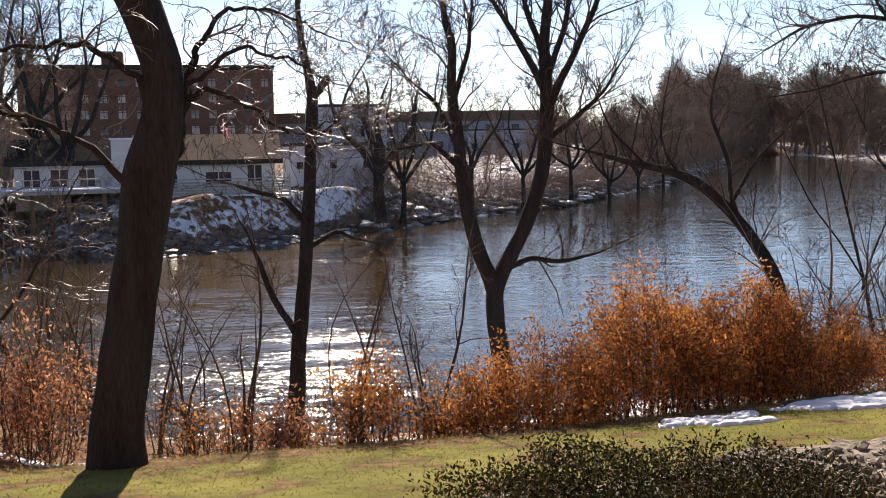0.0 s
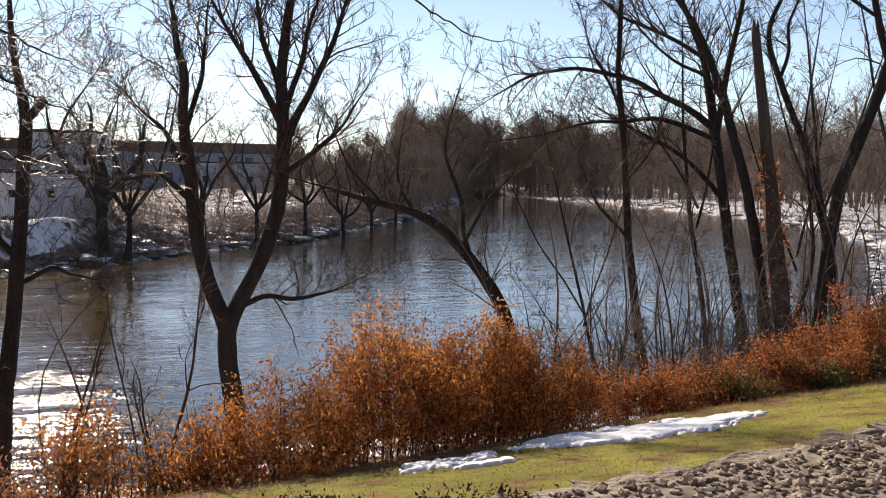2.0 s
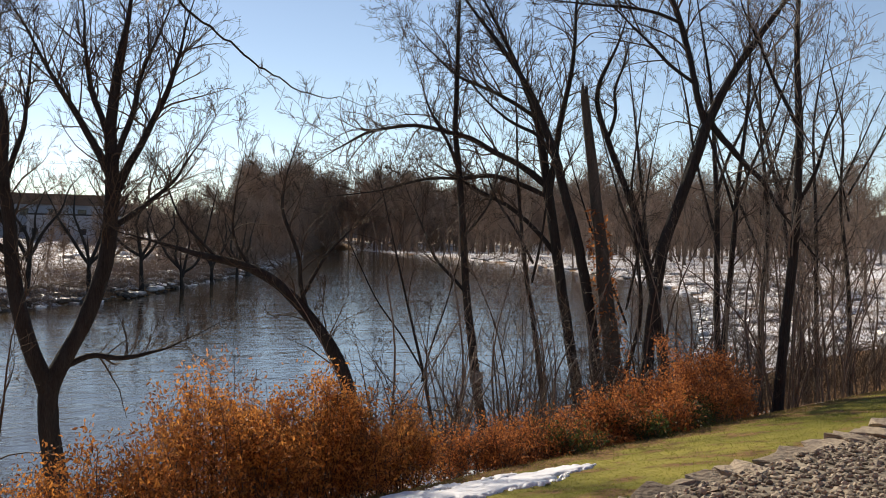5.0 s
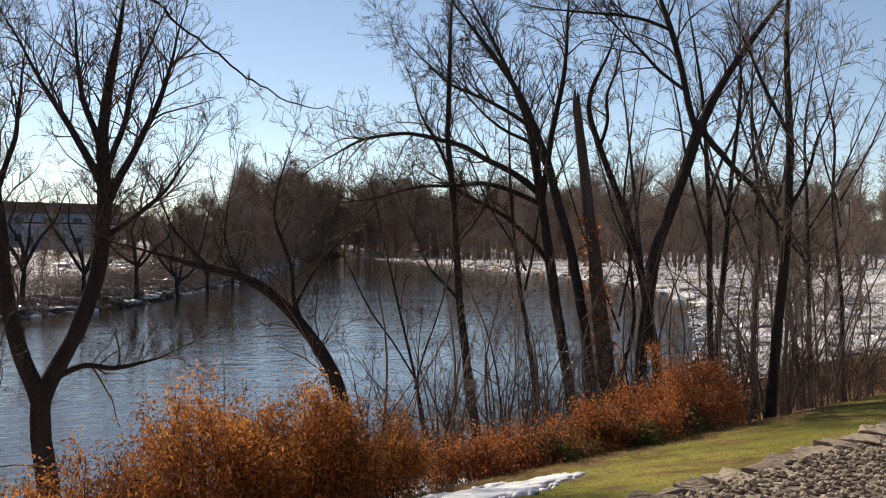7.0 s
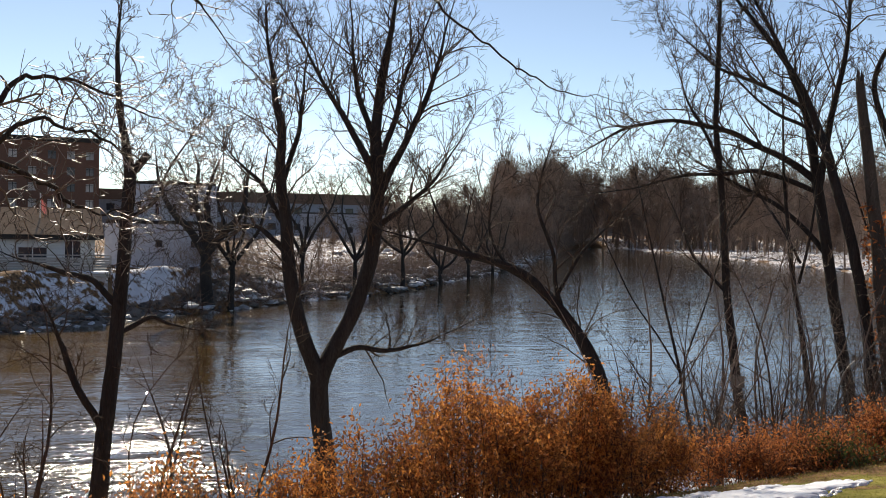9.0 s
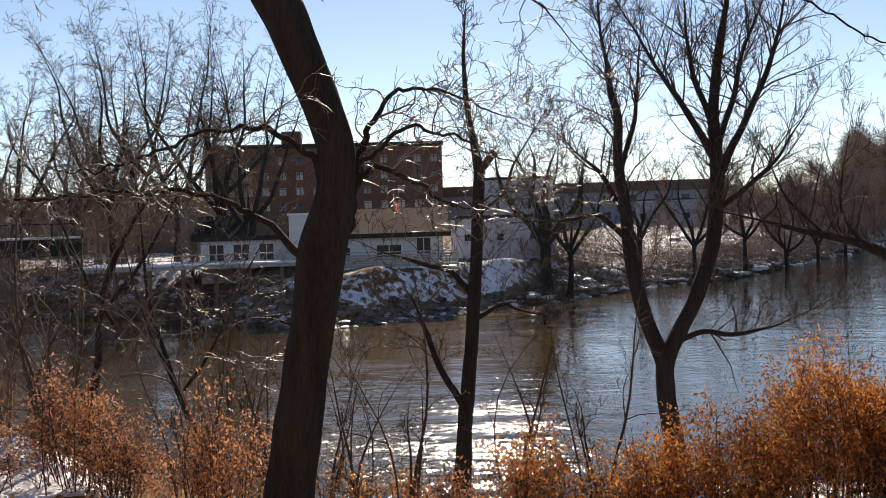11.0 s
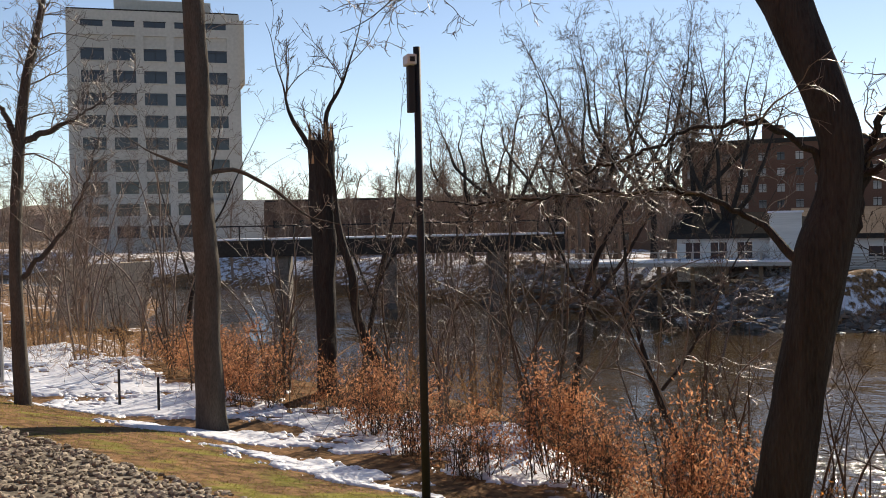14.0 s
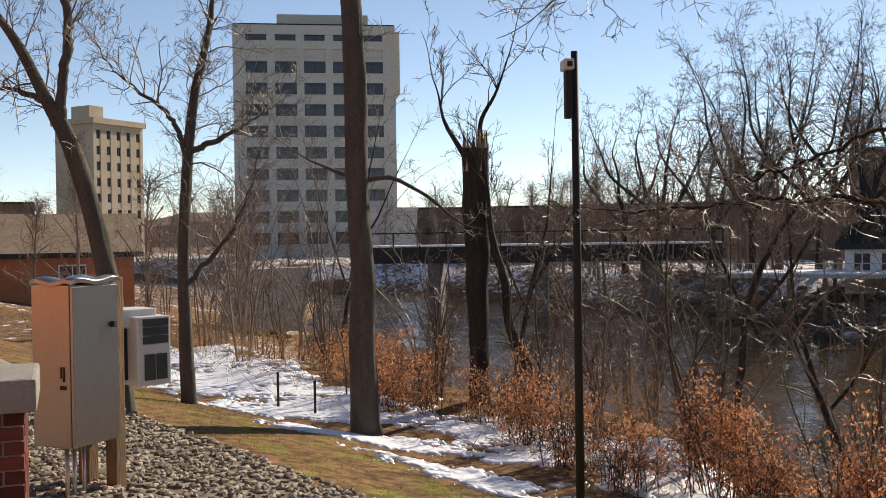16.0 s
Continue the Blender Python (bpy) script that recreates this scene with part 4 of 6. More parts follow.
def brush(name, count, seed, xs, off, ln, width, bank, label, skip=None, mat=WOODS):
    """Low tangled twigs along a bank."""
    rng = np.random.default_rng(seed)
    x = rng.uniform(*xs, count)
    c = np.floor(x * 0.9) + np.sin(np.floor(x * 0.9) * 12.9) * 0.5
    x = np.where(rng.random(count) < 0.6, c / 0.9 + rng.normal(size=count) * 0.35, x)
    y = line(bank, x) + rng.uniform(*off, count)
    keep = np.ones(count, bool) if skip is None else ~skip(x, y)
    x, y = x[keep], y[keep]
    n = len(x)
    z = height(x, y)
    d = rng.normal(size=(n, 3)) * np.array([0.7, 0.7, 0.35]) + np.array([0, 0, 0.75])
    d /= np.linalg.norm(d, axis=1)[:, None]
    a = np.stack([x, y, np.maximum(z, WATER_Z) + rng.uniform(-0.05, ln[1] * 0.7, n)], 1)
    b = a + d * rng.uniform(*ln, n)[:, None]
    tagged(part(name, slivers(name, a, b, np.full(n, width), rng), mat), label, "brush", kind="stuff")


brush("far_shore_brush", 15000, 31, (-70, 34), (-0.6, 6.5), (0.5, 1.6), 0.03, FAR_BANK, "tangled leafless brush on the far shore", lambda x, y: (x > -19) & (x < -5.5) & (y > line(FAR_BANK, x) + 1.2))
brush("bend_brush", 14000, 32, (30, 115), (-0.5, 14), (0.8, 3.0), 0.07, FAR_BANK, "leafless thickets along the river bend")
brush("near_bank_brush", 15000, 33, (-30, 26), (0.6, 9.0), (0.25, 0.9), 0.007, LAWN_EDGE, "dry brown stalks on the near bank", lambda x, y: (x < -3.5) & ((np.sin(x * 91.7 + y * 37.3) > -0.6) | (y > line(LAWN_EDGE, x) + 5.0)), mat=TWIG)
brush("tan_brush", 4200, 38, (-26, -4), (1.6, 4.6), (0.25, 0.8), 0.008, LAWN_EDGE, "tan dry weed stalks on the bank by the tall tree", mat=STALK)
brush("river_thicket", 11000, 39, (4.5, 24), (1.6, 9.5), (0.5, 1.7), 0.0075, LAWN_EDGE, "fine brown leafless thicket between the slim trees", lambda x, y: (y > line(NEAR_BANK, x) - 0.5) | (np.sin(x * 2.1 + 1) + np.sin(x * 0.9 + y * 0.4) < -0.5), mat=TWIG)
brush("right_bank_brush", 7000, 34, (10, 34), (0.5, 8.0), (0.3, 1.1), 0.008, LAWN_EDGE, "dry brown thicket stalks beside the lawn", mat=TWIG)


brush("plain_brush", 10000, 36, (26, 125), (-55, -1), (0.4, 1.6), 0.04, NEAR_BANK, "brown thickets on the snowy flood plain", lambda x, y: y < line(LAWN_EDGE, x) + 12)


brush("field_brush", 9000, 41, (-4, 60), (6, 75), (0.4, 1.5), 0.05, FAR_BANK, "scattered brown brush on the snowy field")
brush("spit_brush", 11000, 37, (-6, 34), (-0.4, 10), (0.5, 1.8), 0.035, FAR_BANK, "leafless brush on the icy point")


def far_ridge():
    """The wooded skyline beyond everything."""
    rng = np.random.default_rng(35)
    v, f = [], []
    n = 420
    for i in range(n):
        a = radians(-100 + 200 * i / (n - 1))
        r = 560 + 40 * math.sin(a * 7)
        h = 12 + 2.5 * math.sin(a * 23) + 1.5 * math.sin(a * 61 + 1) + rng.uniform(0, 2.2)
        for k, (dr, z) in enumerate(((0, -6), (4, h * 0.7), (14, h), (60, h * 0.8))):
            v.append((math.sin(a) * (r + dr), math.cos(a) * (r + dr), z))
    for i in range(n - 1):
        for k in range(3):
            f.append((4 * i + k, 4 * i + k + 1, 4 * i + 5 + k, 4 * i + 4 + k))
    tagged(part("backdrop", mesh_of("backdrop", v, f), WOODS), "low wooded ridge on the horizon", "ridge", kind="structure")


far_ridge()


def shore_stones():
    rng = np.random.default_rng(21)
    spots, sizes = [], []
    for _ in range(1500):
        x = rng.uniform(-45, 60)
        y = float(line(FAR_BANK, x)) + rng.uniform(-1.5, 5.5 if x < -19 or x > -5.5 else 0.6)
        spots.append((x, y, float(height(x, y)) + 0.1))
        sizes.append(rng.uniform(0.15, 0.55))
    for _ in range(700):
        x = rng.uniform(-30, -4)
        y = float(line(FAR_BANK, x)) + rng.uniform(-0.7, 2.6)
        spots.append((x, y, float(height(x, y)) + 0.1))
        sizes.append(rng.uniform(0.15, 0.5))
    ob = part("shore_rocks", scatter_rocks("shore_rocks", spots, sizes, ROCK, 22), ROCK)
    tagged(ob, "dark broken rocks along the far shore", "rocks", kind="stuff")
    spots, sizes = [], []
    for _ in range(600):
        x = rng.uniform(-30, 70)
        y = float(line(FAR_BANK, x)) + rng.uniform(-0.8, 5 if x > -5.5 else 1.0)
        spots.append((x, y, float(height(x, y)) + 0.25))
        sizes.append(rng.uniform(0.15, 0.6) * (1.3 if x > -6 else 0.7))
    for _ in range(500):
        x = rng.uniform(2, 60)
        y = float(line(NEAR_BANK, x)) + rng.uniform(-4, 0.5)
        spots.append((x, y, float(height(x, y)) + 0.15))
        sizes.append(rng.uniform(0.12, 0.45))
    for _ in range(250):
        x = rng.uniform(0, 110)
        y = float(line(FAR_BANK, x)) + rng.uniform(4, 50)
        spots.append((x, y, float(height(x, y)) + 0.1))
        sizes.append(rng.uniform(0.3, 1.1))
    for _ in range(250):
        x = rng.uniform(35, 110)
        y = float(line(NEAR_BANK, x)) - rng.uniform(0, 40)
        spots.append((x, y, float(height(x, y)) + 0.1))
        sizes.append(rng.uniform(0.3, 1.0))
    for _ in range(260):
        x = rng.uniform(3.0, 11.0)
        y = float(line(LAWN_EDGE, x)) + rng.uniform(2.2, 9.0)
        spots.append((x, y, float(height(x, y)) + 0.05))
        sizes.append(rng.uniform(0.07, 0.24))
    ob = part("ice_blocks", scatter_rocks("ice_blocks", spots, sizes, ICE, 23, flat=0.4), ICE)
    tagged(ob, "broken river ice heaped along the shores", "ice", kind="stuff")


shore_stones()

# ---- single trees ----
big_tree = BareTree((-2.50, 7.30, -0.51), 18.9, 11, "broad dark-barked tree leaning over the lawn edge", bark=BARK, twig=TWIG_GLOSS, reach=0.75, density=9.5, rise=-0.04, thin=0.0028, kink=0.36)
big_tree.limb((0.0, 0.0, 0.191), (0.13, 0.78, 0.176), (0.25, 1.46, 0.17), (0.32, 1.93, 0.198), (0.45, 2.35, 0.149), (0.47, 2.73, 0.149), (0.3, 3.24, 0.154), (0.08, 3.8, 0.167), (-0.19, 4.41, 0.155), (-0.51, 5.07, 0.137), grow=0.15, start=0.5)
big_tree.limb((0.4, 1.93, 0.064), (0.57, 2.17, 0.054), (0.63, 2.63, 0.035), (0.74, 2.92, 0.024), (1.05, 3.24, 0.016), (1.46, 3.19, 0.011), (1.85, 3.03, 0.009), grow=1.4)
big_tree.limb((0.17, 1.89, 0.038), (-0.14, 2.2, 0.024), (-0.52, 2.39, 0.019), (-1.04, 2.43, 0.016), (-1.75, 2.38, 0.014), (-2.48, 2.34, 0.009))
big_tree.limb((0.33, 2.48, 0.032), (0.15, 2.74, 0.024), (-0.07, 2.89, 0.022), (-0.27, 2.84, 0.016), (-0.59, 2.8, 0.013), (-1.03, 2.58, 0.011), (-1.47, 2.56, 0.006))
big_tree.limb((0.5, 2.47, 0.032), (0.79, 2.56, 0.024), (1.19, 2.4, 0.019), (1.47, 2.22, 0.011))
big_tree.limb((0.63, 2.59, 0.022), (1.05, 2.91, 0.014), (1.48, 2.8, 0.011), (1.87, 2.58, 0.006))
big_tree.limb((-0.19, 4.41, 0.056), (-0.95, 4.81, 0.037), (-1.84, 4.59, 0.02), (-2.54, 4.11, 0.012))
big_tree.limb((-0.51, 5.07, 0.069), (0.76, 5.45, 0.047), (2.32, 5.13, 0.03), (3.44, 4.51, 0.015), grow=0.35)
big_tree.limb((-0.11, 4.28, 0.044), (0.93, 4.61, 0.028), (1.72, 4.14, 0.017), (2.14, 3.74, 0.009))
big_tree.limb((2.7, 5.04, 0.021), (3.3, 4.83, 0.015), (3.99, 4.15, 0.013), (4.4, 3.85, 0.01), (4.89, 3.53, 0.008), (5.45, 3.39, 0.008), grow=0.12)
big_tree.build()

vee_tree = BareTree((1.18, 19.97, -3.06), -3.4, 12, "forked bare tree at the water below the lawn", reach=1.35, density=8)
vee_tree.limb((0.0, 0.0, 0.195), (-0.13, 0.88, 0.178), (-0.2, 1.7, 0.178), (0.12, 2.33, 0.149), (0.52, 3.12, 0.148), (0.84, 4.14, 0.148), (0.91, 5.48, 0.137), (0.85, 6.69, 0.103), (1.0, 7.88, 0.081), (1.18, 8.95, 0.047), start=0.45)
vee_tree.limb((-0.2, 1.7, 0.161), (-0.51, 2.56, 0.149), (-0.77, 3.71, 0.137), (-0.85, 4.95, 0.114), (-0.96, 6.07, 0.091), (-1.11, 7.07, 0.069), (-1.21, 7.94, 0.046))
vee_tree.limb((0.89, 5.59, 0.091), (0.44, 6.48, 0.068), (-0.05, 7.26, 0.046), (-0.48, 8.03, 0.035))
vee_tree.limb((0.91, 5.26, 0.102), (1.38, 6.24, 0.069), (1.83, 7.21, 0.057), (2.1, 8.18, 0.035))
vee_tree.limb((0.85, 6.25, 0.068), (0.5, 7.25, 0.057), (0.35, 8.33, 0.035))
vee_tree.limb((0.9, 5.81, 0.068), (1.27, 6.9, 0.057), (1.61, 8.19, 0.035))
vee_tree.limb((-0.82, 4.62, 0.068), (-1.31, 5.52, 0.046), (-1.87, 5.98, 0.023))
vee_tree.limb((-0.9, 5.63, 0.057), (-0.62, 6.51, 0.046), (-0.55, 7.38, 0.034))
vee_tree.limb((0.0, 2.1, 0.069), (0.57, 2.37, 0.057), (1.37, 2.28, 0.046), (1.99, 2.42, 0.023))
vee_tree.limb((0.87, 4.7, 0.068), (1.71, 5.35, 0.046), (2.27, 6.11, 0.023))
vee_tree.limb((-0.82, 4.17, 0.068), (-1.44, 4.74, 0.046), (-2.07, 4.58, 0.034))
vee_tree.build()

pruned_tree = BareTree((-2.55, 16.30, -2.86), 8.9, 13, "slender pruned tree with a cut stub on the bank", reach=0.8, density=5, thin=0.004)
pruned_tree.limb((0.0, 0.0, 0.146), (0.09, 1.1, 0.124), (0.25, 2.43, 0.113), (0.37, 3.83, 0.103), (0.41, 4.75, 0.094), (0.47, 5.3, 0.094), (0.36, 5.75, 0.056), (0.25, 6.47, 0.047), (0.23, 7.27, 0.038), grow=0.8, start=0.4)
pruned_tree.limb((0.47, 5.3, 0.075), (0.6, 5.43, 0.066), (0.71, 5.58, 0.066), grow=0.6, tip=False)
pruned_tree.limb((0.1, 1.3, 0.067), (-0.23, 1.88, 0.057), (-0.48, 2.55, 0.047), (-0.61, 2.93, 0.028))
pruned_tree.limb((0.32, 3.18, 0.056), (-0.08, 3.65, 0.047), (-0.62, 3.76, 0.038), (-1.07, 3.91, 0.019))
pruned_tree.limb((0.31, 2.8, 0.047), (0.83, 3.07, 0.038), (1.29, 2.86, 0.019))
pruned_tree.limb((0.41, 4.57, 0.038), (0.88, 4.88, 0.028), (1.27, 5.75, 0.019))
pruned_tree.build()

lean_tree = BareTree((6.24, 17.95, -1.63), -19.2, 14, "bare tree leaning far out over the river", reach=1.1, density=5)
lean_tree.limb((0.0, 0.0, 0.136), (-0.27, 0.93, 0.119), (-0.73, 1.6, 0.110), (-1.34, 2.27, 0.101), (-1.96, 2.64, 0.085), (-2.9, 2.83, 0.059), (-3.55, 3.03, 0.034), start=0.3)
lean_tree.limb((-0.84, 1.7, 0.052), (-1.03, 2.79, 0.039), (-1.38, 3.67, 0.032), (-1.27, 4.44, 0.020))
lean_tree.limb((-1.04, 1.96, 0.039), (-0.56, 2.89, 0.032), (0.2, 3.68, 0.019))
lean_tree.limb((-1.96, 2.64, 0.032), (-2.27, 3.33, 0.026), (-2.18, 4.06, 0.013))
lean_tree.limb((-2.59, 2.81, 0.032), (-3.23, 3.45, 0.026), (-3.55, 4.21, 0.013))
lean_tree.build()

ra_tree = BareTree((10.05, 19.97, -2.87), -26.7, 15, "straight slim bare tree with a pale tag on the bank", reach=1.1, density=6.5)
ra_tree.limb((0.0, 0.0, 0.111), (-0.26, 1.25, 0.102), (-0.49, 2.99, 0.084), (-0.65, 5.11, 0.076), (-0.84, 6.84, 0.059), (-0.8, 8.2, 0.051), (-0.77, 9.68, 0.035), start=0.45)
ra_tree.limb((-0.75, 5.98, 0.043), (-1.19, 6.96, 0.034), (-1.6, 7.94, 0.018))
ra_tree.limb((-0.5, 3.24, 0.043), (-1.21, 3.97, 0.034), (-1.62, 4.95, 0.018))
ra_tree.limb((-0.6, 4.49, 0.034), (-0.01, 5.25, 0.025), (0.26, 6.25, 0.018))
ra_tree.build()

rb_tree = BareTree((11.82, 18.97, -2.11), -31.9, 16, "bare tree with wide arching limbs over the water", reach=1.4, density=7)
rb_tree.limb((0.0, 0.0, 0.128), (-0.27, 1.6, 0.109), (-0.55, 3.32, 0.109), (-0.81, 4.91, 0.109), (-1.08, 6.5, 0.068), (-1.55, 7.6, 0.051), (-2.21, 8.83, 0.035), grow=0.7, start=0.5)
rb_tree.limb((-0.8, 4.85, 0.084), (-1.59, 5.45, 0.068), (-2.48, 5.93, 0.059), (-3.75, 6.22, 0.043), (-4.77, 6.02, 0.035), (-5.41, 5.62, 0.018))
rb_tree.limb((-0.75, 4.79, 0.076), (-0.58, 6.14, 0.068), (-0.32, 7.36, 0.051), (-0.27, 8.94, 0.035))
rb_tree.limb((-1.07, 6.38, 0.05), (-1.83, 6.86, 0.043), (-2.77, 7.23, 0.034), (-3.56, 7.97, 0.018))
rb_tree.limb((-0.55, 3.32, 0.059), (-1.29, 4.16, 0.05), (-2.05, 4.63, 0.043), (-2.82, 5.05, 0.025))
rb_tree.limb((-0.82, 4.66, 0.059), (-2.07, 5.13, 0.05), (-3.33, 5.03, 0.034), (-4.6, 4.69, 0.026))
rb_tree.build()

rb2_tree = BareTree((11.65, 17.89, -1.79), -33.1, 17, "slim bare tree with a long bent trunk", reach=1.3, density=5)
rb2_tree.limb((0.0, 0.0, 0.114), (-0.25, 1.87, 0.104), (-0.64, 3.73, 0.097), (-1.02, 5.13, 0.089), (-1.53, 6.41, 0.065), (-2.16, 7.35, 0.049), (-2.91, 8.29, 0.033), start=0.5)
rb2_tree.limb((-0.89, 4.78, 0.048), (-1.39, 5.59, 0.041), (-1.98, 5.82, 0.033), (-2.72, 6.52, 0.017))
rb2_tree.build()

snapped_tree = BareTree((11.99, 17.66, -1.88), -34.2, 18, "snapped tree trunk covered with dry brown vine", reach=0.5, density=2, bark=BARK_LIGHT)
snapped_tree.limb((0.0, 0.0, 0.194), (-0.21, 1.28, 0.173), (-0.4, 2.56, 0.153), (-0.58, 4.07, 0.124), (-0.76, 5.58, 0.096), (-0.88, 6.53, 0.077), grow=0.4, tip=False)
snapped_tree.build()

rc_tree = BareTree((11.21, 15.76, -1.62), -35.4, 19, "crooked bare tree with a high crossing fork", reach=1.4, density=6.5)
rc_tree.limb((0.0, 0.0, 0.125), (0.06, 1.48, 0.11), (0.27, 3.17, 0.102), (0.75, 4.52, 0.094), (1.0, 5.4, 0.102), (1.43, 6.31, 0.067), (1.92, 7.07, 0.06), (2.5, 7.85, 0.038), grow=0.6, start=0.55)
rc_tree.limb((1.0, 5.4, 0.066), (0.75, 6.37, 0.059), (0.45, 7.5, 0.052), (0.26, 8.52, 0.03))
rc_tree.limb((1.0, 5.55, 0.066), (1.49, 4.95, 0.059), (2.1, 4.35, 0.044), (2.61, 3.55, 0.029))
rc_tree.limb((0.8, 6.16, 0.037), (0.03, 6.89, 0.03), (-0.6, 7.52, 0.022))
rc_tree.limb((0.51, 7.29, 0.038), (-0.41, 7.62, 0.03), (-1.64, 7.75, 0.022))
rc_tree.build()

rd_tree = BareTree((13.34, 17.92, -1.37), -36.7, 20, "thin bare tree with a kinked top", reach=1.0, density=4)
rd_tree.limb((0.0, 0.0, 0.102), (-0.28, 1.68, 0.093), (-0.74, 3.6, 0.076), (-1.38, 5.17, 0.068), (-1.7, 6.14, 0.051), (-1.52, 6.62, 0.043), (-1.19, 7.22, 0.034), start=0.4)
rd_tree.limb((-1.38, 5.17, 0.043), (-1.27, 6.26, 0.034), (-0.95, 7.22, 0.018))
rd_tree.build()

re_tree = BareTree((11.67, 12.79, -1.08), -42.4, 21, "straight pale sapling tree at the lawn edge", reach=1.1, density=5, twig=TWIG_GREY)
re_tree.limb((0.0, 0.0, 0.086), (0.1, 1.46, 0.077), (0.22, 2.9, 0.07), (0.25, 4.5, 0.062), (0.17, 5.73, 0.047), (0.18, 6.79, 0.04), start=0.3)
re_tree.limb((0.22, 3.34, 0.039), (0.56, 4.06, 0.031), (0.84, 4.93, 0.016))
re_tree.limb((0.24, 4.5, 0.039), (-0.16, 5.3, 0.031), (-0.54, 6.2, 0.024))
re_tree.build()

l1_tree = BareTree((-9.97, 8.51, -1.04), 49.5, 22, "tall straight trunk with smooth grey-brown bark on the lawn edge", reach=0.8, density=1.6, bark=BARK_LIGHT, twig=TWIG_GREY)
l1_tree.limb((0.0, 0.0, 0.223), (-0.04, 0.25, 0.185), (-0.05, 1.37, 0.168), (-0.07, 2.8, 0.145), (-0.08, 4.22, 0.146), (-0.1, 5.21, 0.133), (-0.15, 6.2, 0.121), (-0.21, 7.18, 0.092), grow=0.5, start=0.4)
l1_tree.limb((-0.08, 3.51, 0.044), (-0.29, 3.55, 0.029), (-0.7, 3.73, 0.015))
l1_tree.limb((-0.08, 3.44, 0.036), (0.34, 3.51, 0.029), (0.84, 3.22, 0.022), (1.26, 2.85, 0.015))
l1_tree.build()

l2_tree = BareTree((-10.46, 11.17, -1.20), 43.1, 23, "snapped dead trunk with a splintered top", reach=1.1, density=3, rise=0.4)
l2_tree.limb((0.0, 0.0, 0.156), (-0.03, 0.9, 0.146), (-0.04, 2.09, 0.162), (-0.04, 3.11, 0.188), (-0.04, 4.2, 0.205), grow=0.6, start=0.8, tip=False)
l2_tree.limb((-0.23, 4.13, 0.043), (-0.46, 4.51, 0.034), (-0.58, 5.06, 0.017))
l2_tree.limb((0.08, 4.17, 0.043), (0.05, 4.64, 0.034), (0.4, 5.31, 0.017))
l2_tree.limb((0.82, 0.27, 0.095), (0.7, 0.96, 0.086), (0.41, 1.57, 0.077), (0.2, 2.77, 0.06), (0.15, 3.28, 0.043))
l2_tree.build()

l3_tree = BareTree((-13.15, 7.82, -0.58), 59.3, 24, "slim young bare tree beside the snow", bark=BARK_LIGHT, reach=0.95, density=10, twig=TWIG_GLOSS, thin=0.0034, kink=0.26)
l3_tree.limb((0.0, 0.0, 0.112), (-0.03, 1.12, 0.094), (-0.04, 2.16, 0.085), (0.05, 3.51, 0.077), (0.18, 4.55, 0.06), (0.39, 5.35, 0.044), (0.48, 6.08, 0.035), start=0.4)
l3_tree.limb((0.05, 3.43, 0.051), (-0.2, 4.06, 0.034), (-0.55, 4.36, 0.026), (-0.9, 4.66, 0.017))
l3_tree.limb((0.07, 3.55, 0.051), (0.43, 3.71, 0.043), (0.78, 3.88, 0.026))
l3_tree.limb((-0.02, 1.6, 0.043), (0.66, 2.39, 0.026), (0.99, 3.2, 0.017))
l3_tree.build()

l4_tree = BareTree((-10.54, 5.49, -0.52), 62.5, 25, "leaning grey-brown tree behind the steel cabinet", bark=BARK_LIGHT, reach=0.9, density=8, twig=TWIG_GLOSS, thin=0.0032, kink=0.26)
l4_tree.limb((0.0, 0.0, 0.133), (-0.08, 1.38, 0.118), (-0.22, 2.19, 0.105), (-0.37, 2.8, 0.098), (-0.56, 3.41, 0.086), (-0.73, 3.71, 0.066), (-1.0, 4.31, 0.053), (-1.3, 4.77, 0.04), grow=0.4, start=0.5)
l4_tree.limb((-0.6, 3.5, 0.059), (-0.53, 4.09, 0.053), (-0.52, 4.76, 0.047), (-0.53, 5.43, 0.034))
l4_tree.limb((-0.7, 3.68, 0.04), (-0.98, 3.83, 0.033), (-1.37, 3.88, 0.02))
l4_tree.build()

SNOW_PATCHES = ((4.05, 8.58, 0.85, 0.52, 14), (5.0, 8.75, 0.75, 0.22, 12), (3.25, 8.45, 0.45, 0.3, 24), (2.15, 7.98, 0.5, 0.27, 38), (2.35, 7.62, 0.28, 0.08, 10), (3.65, 8.12, 0.3, 0.1, 6),
                (-15.6, 10.0, 3.6, 1.15, 8), (-12.2, 9.25, 1.9, 0.9, 12), (-9.6, 8.1, 1.2, 0.35, 20), (-7.5, 7.55, 1.3, 0.4, 6), (-6.0, 7.35, 0.6, 0.14, 0), (-7.8, 9.2, 1.1, 0.75, 10), (-9.2, 9.9, 1.2, 0.7, 0), (-5.6, 8.9, 1.0, 0.5, 5), (-3.9, 8.5, 0.7, 0.4, 0), (-6.3, 9.8, 0.9, 0.5, 0), (-19.5, 11.5, 3.0, 1.3, 10), (5.2, 12.5, 0.9, 0.35, 20), (6.7, 13.1, 0.9, 0.32, 18), (8.3, 13.7, 1.0, 0.35, 18), (2.9, 11.2, 0.7, 0.3, 15), (4.0, 11.6, 0.6, 0.3, 15), (9.8, 14.4, 0.9, 0.3, 18))

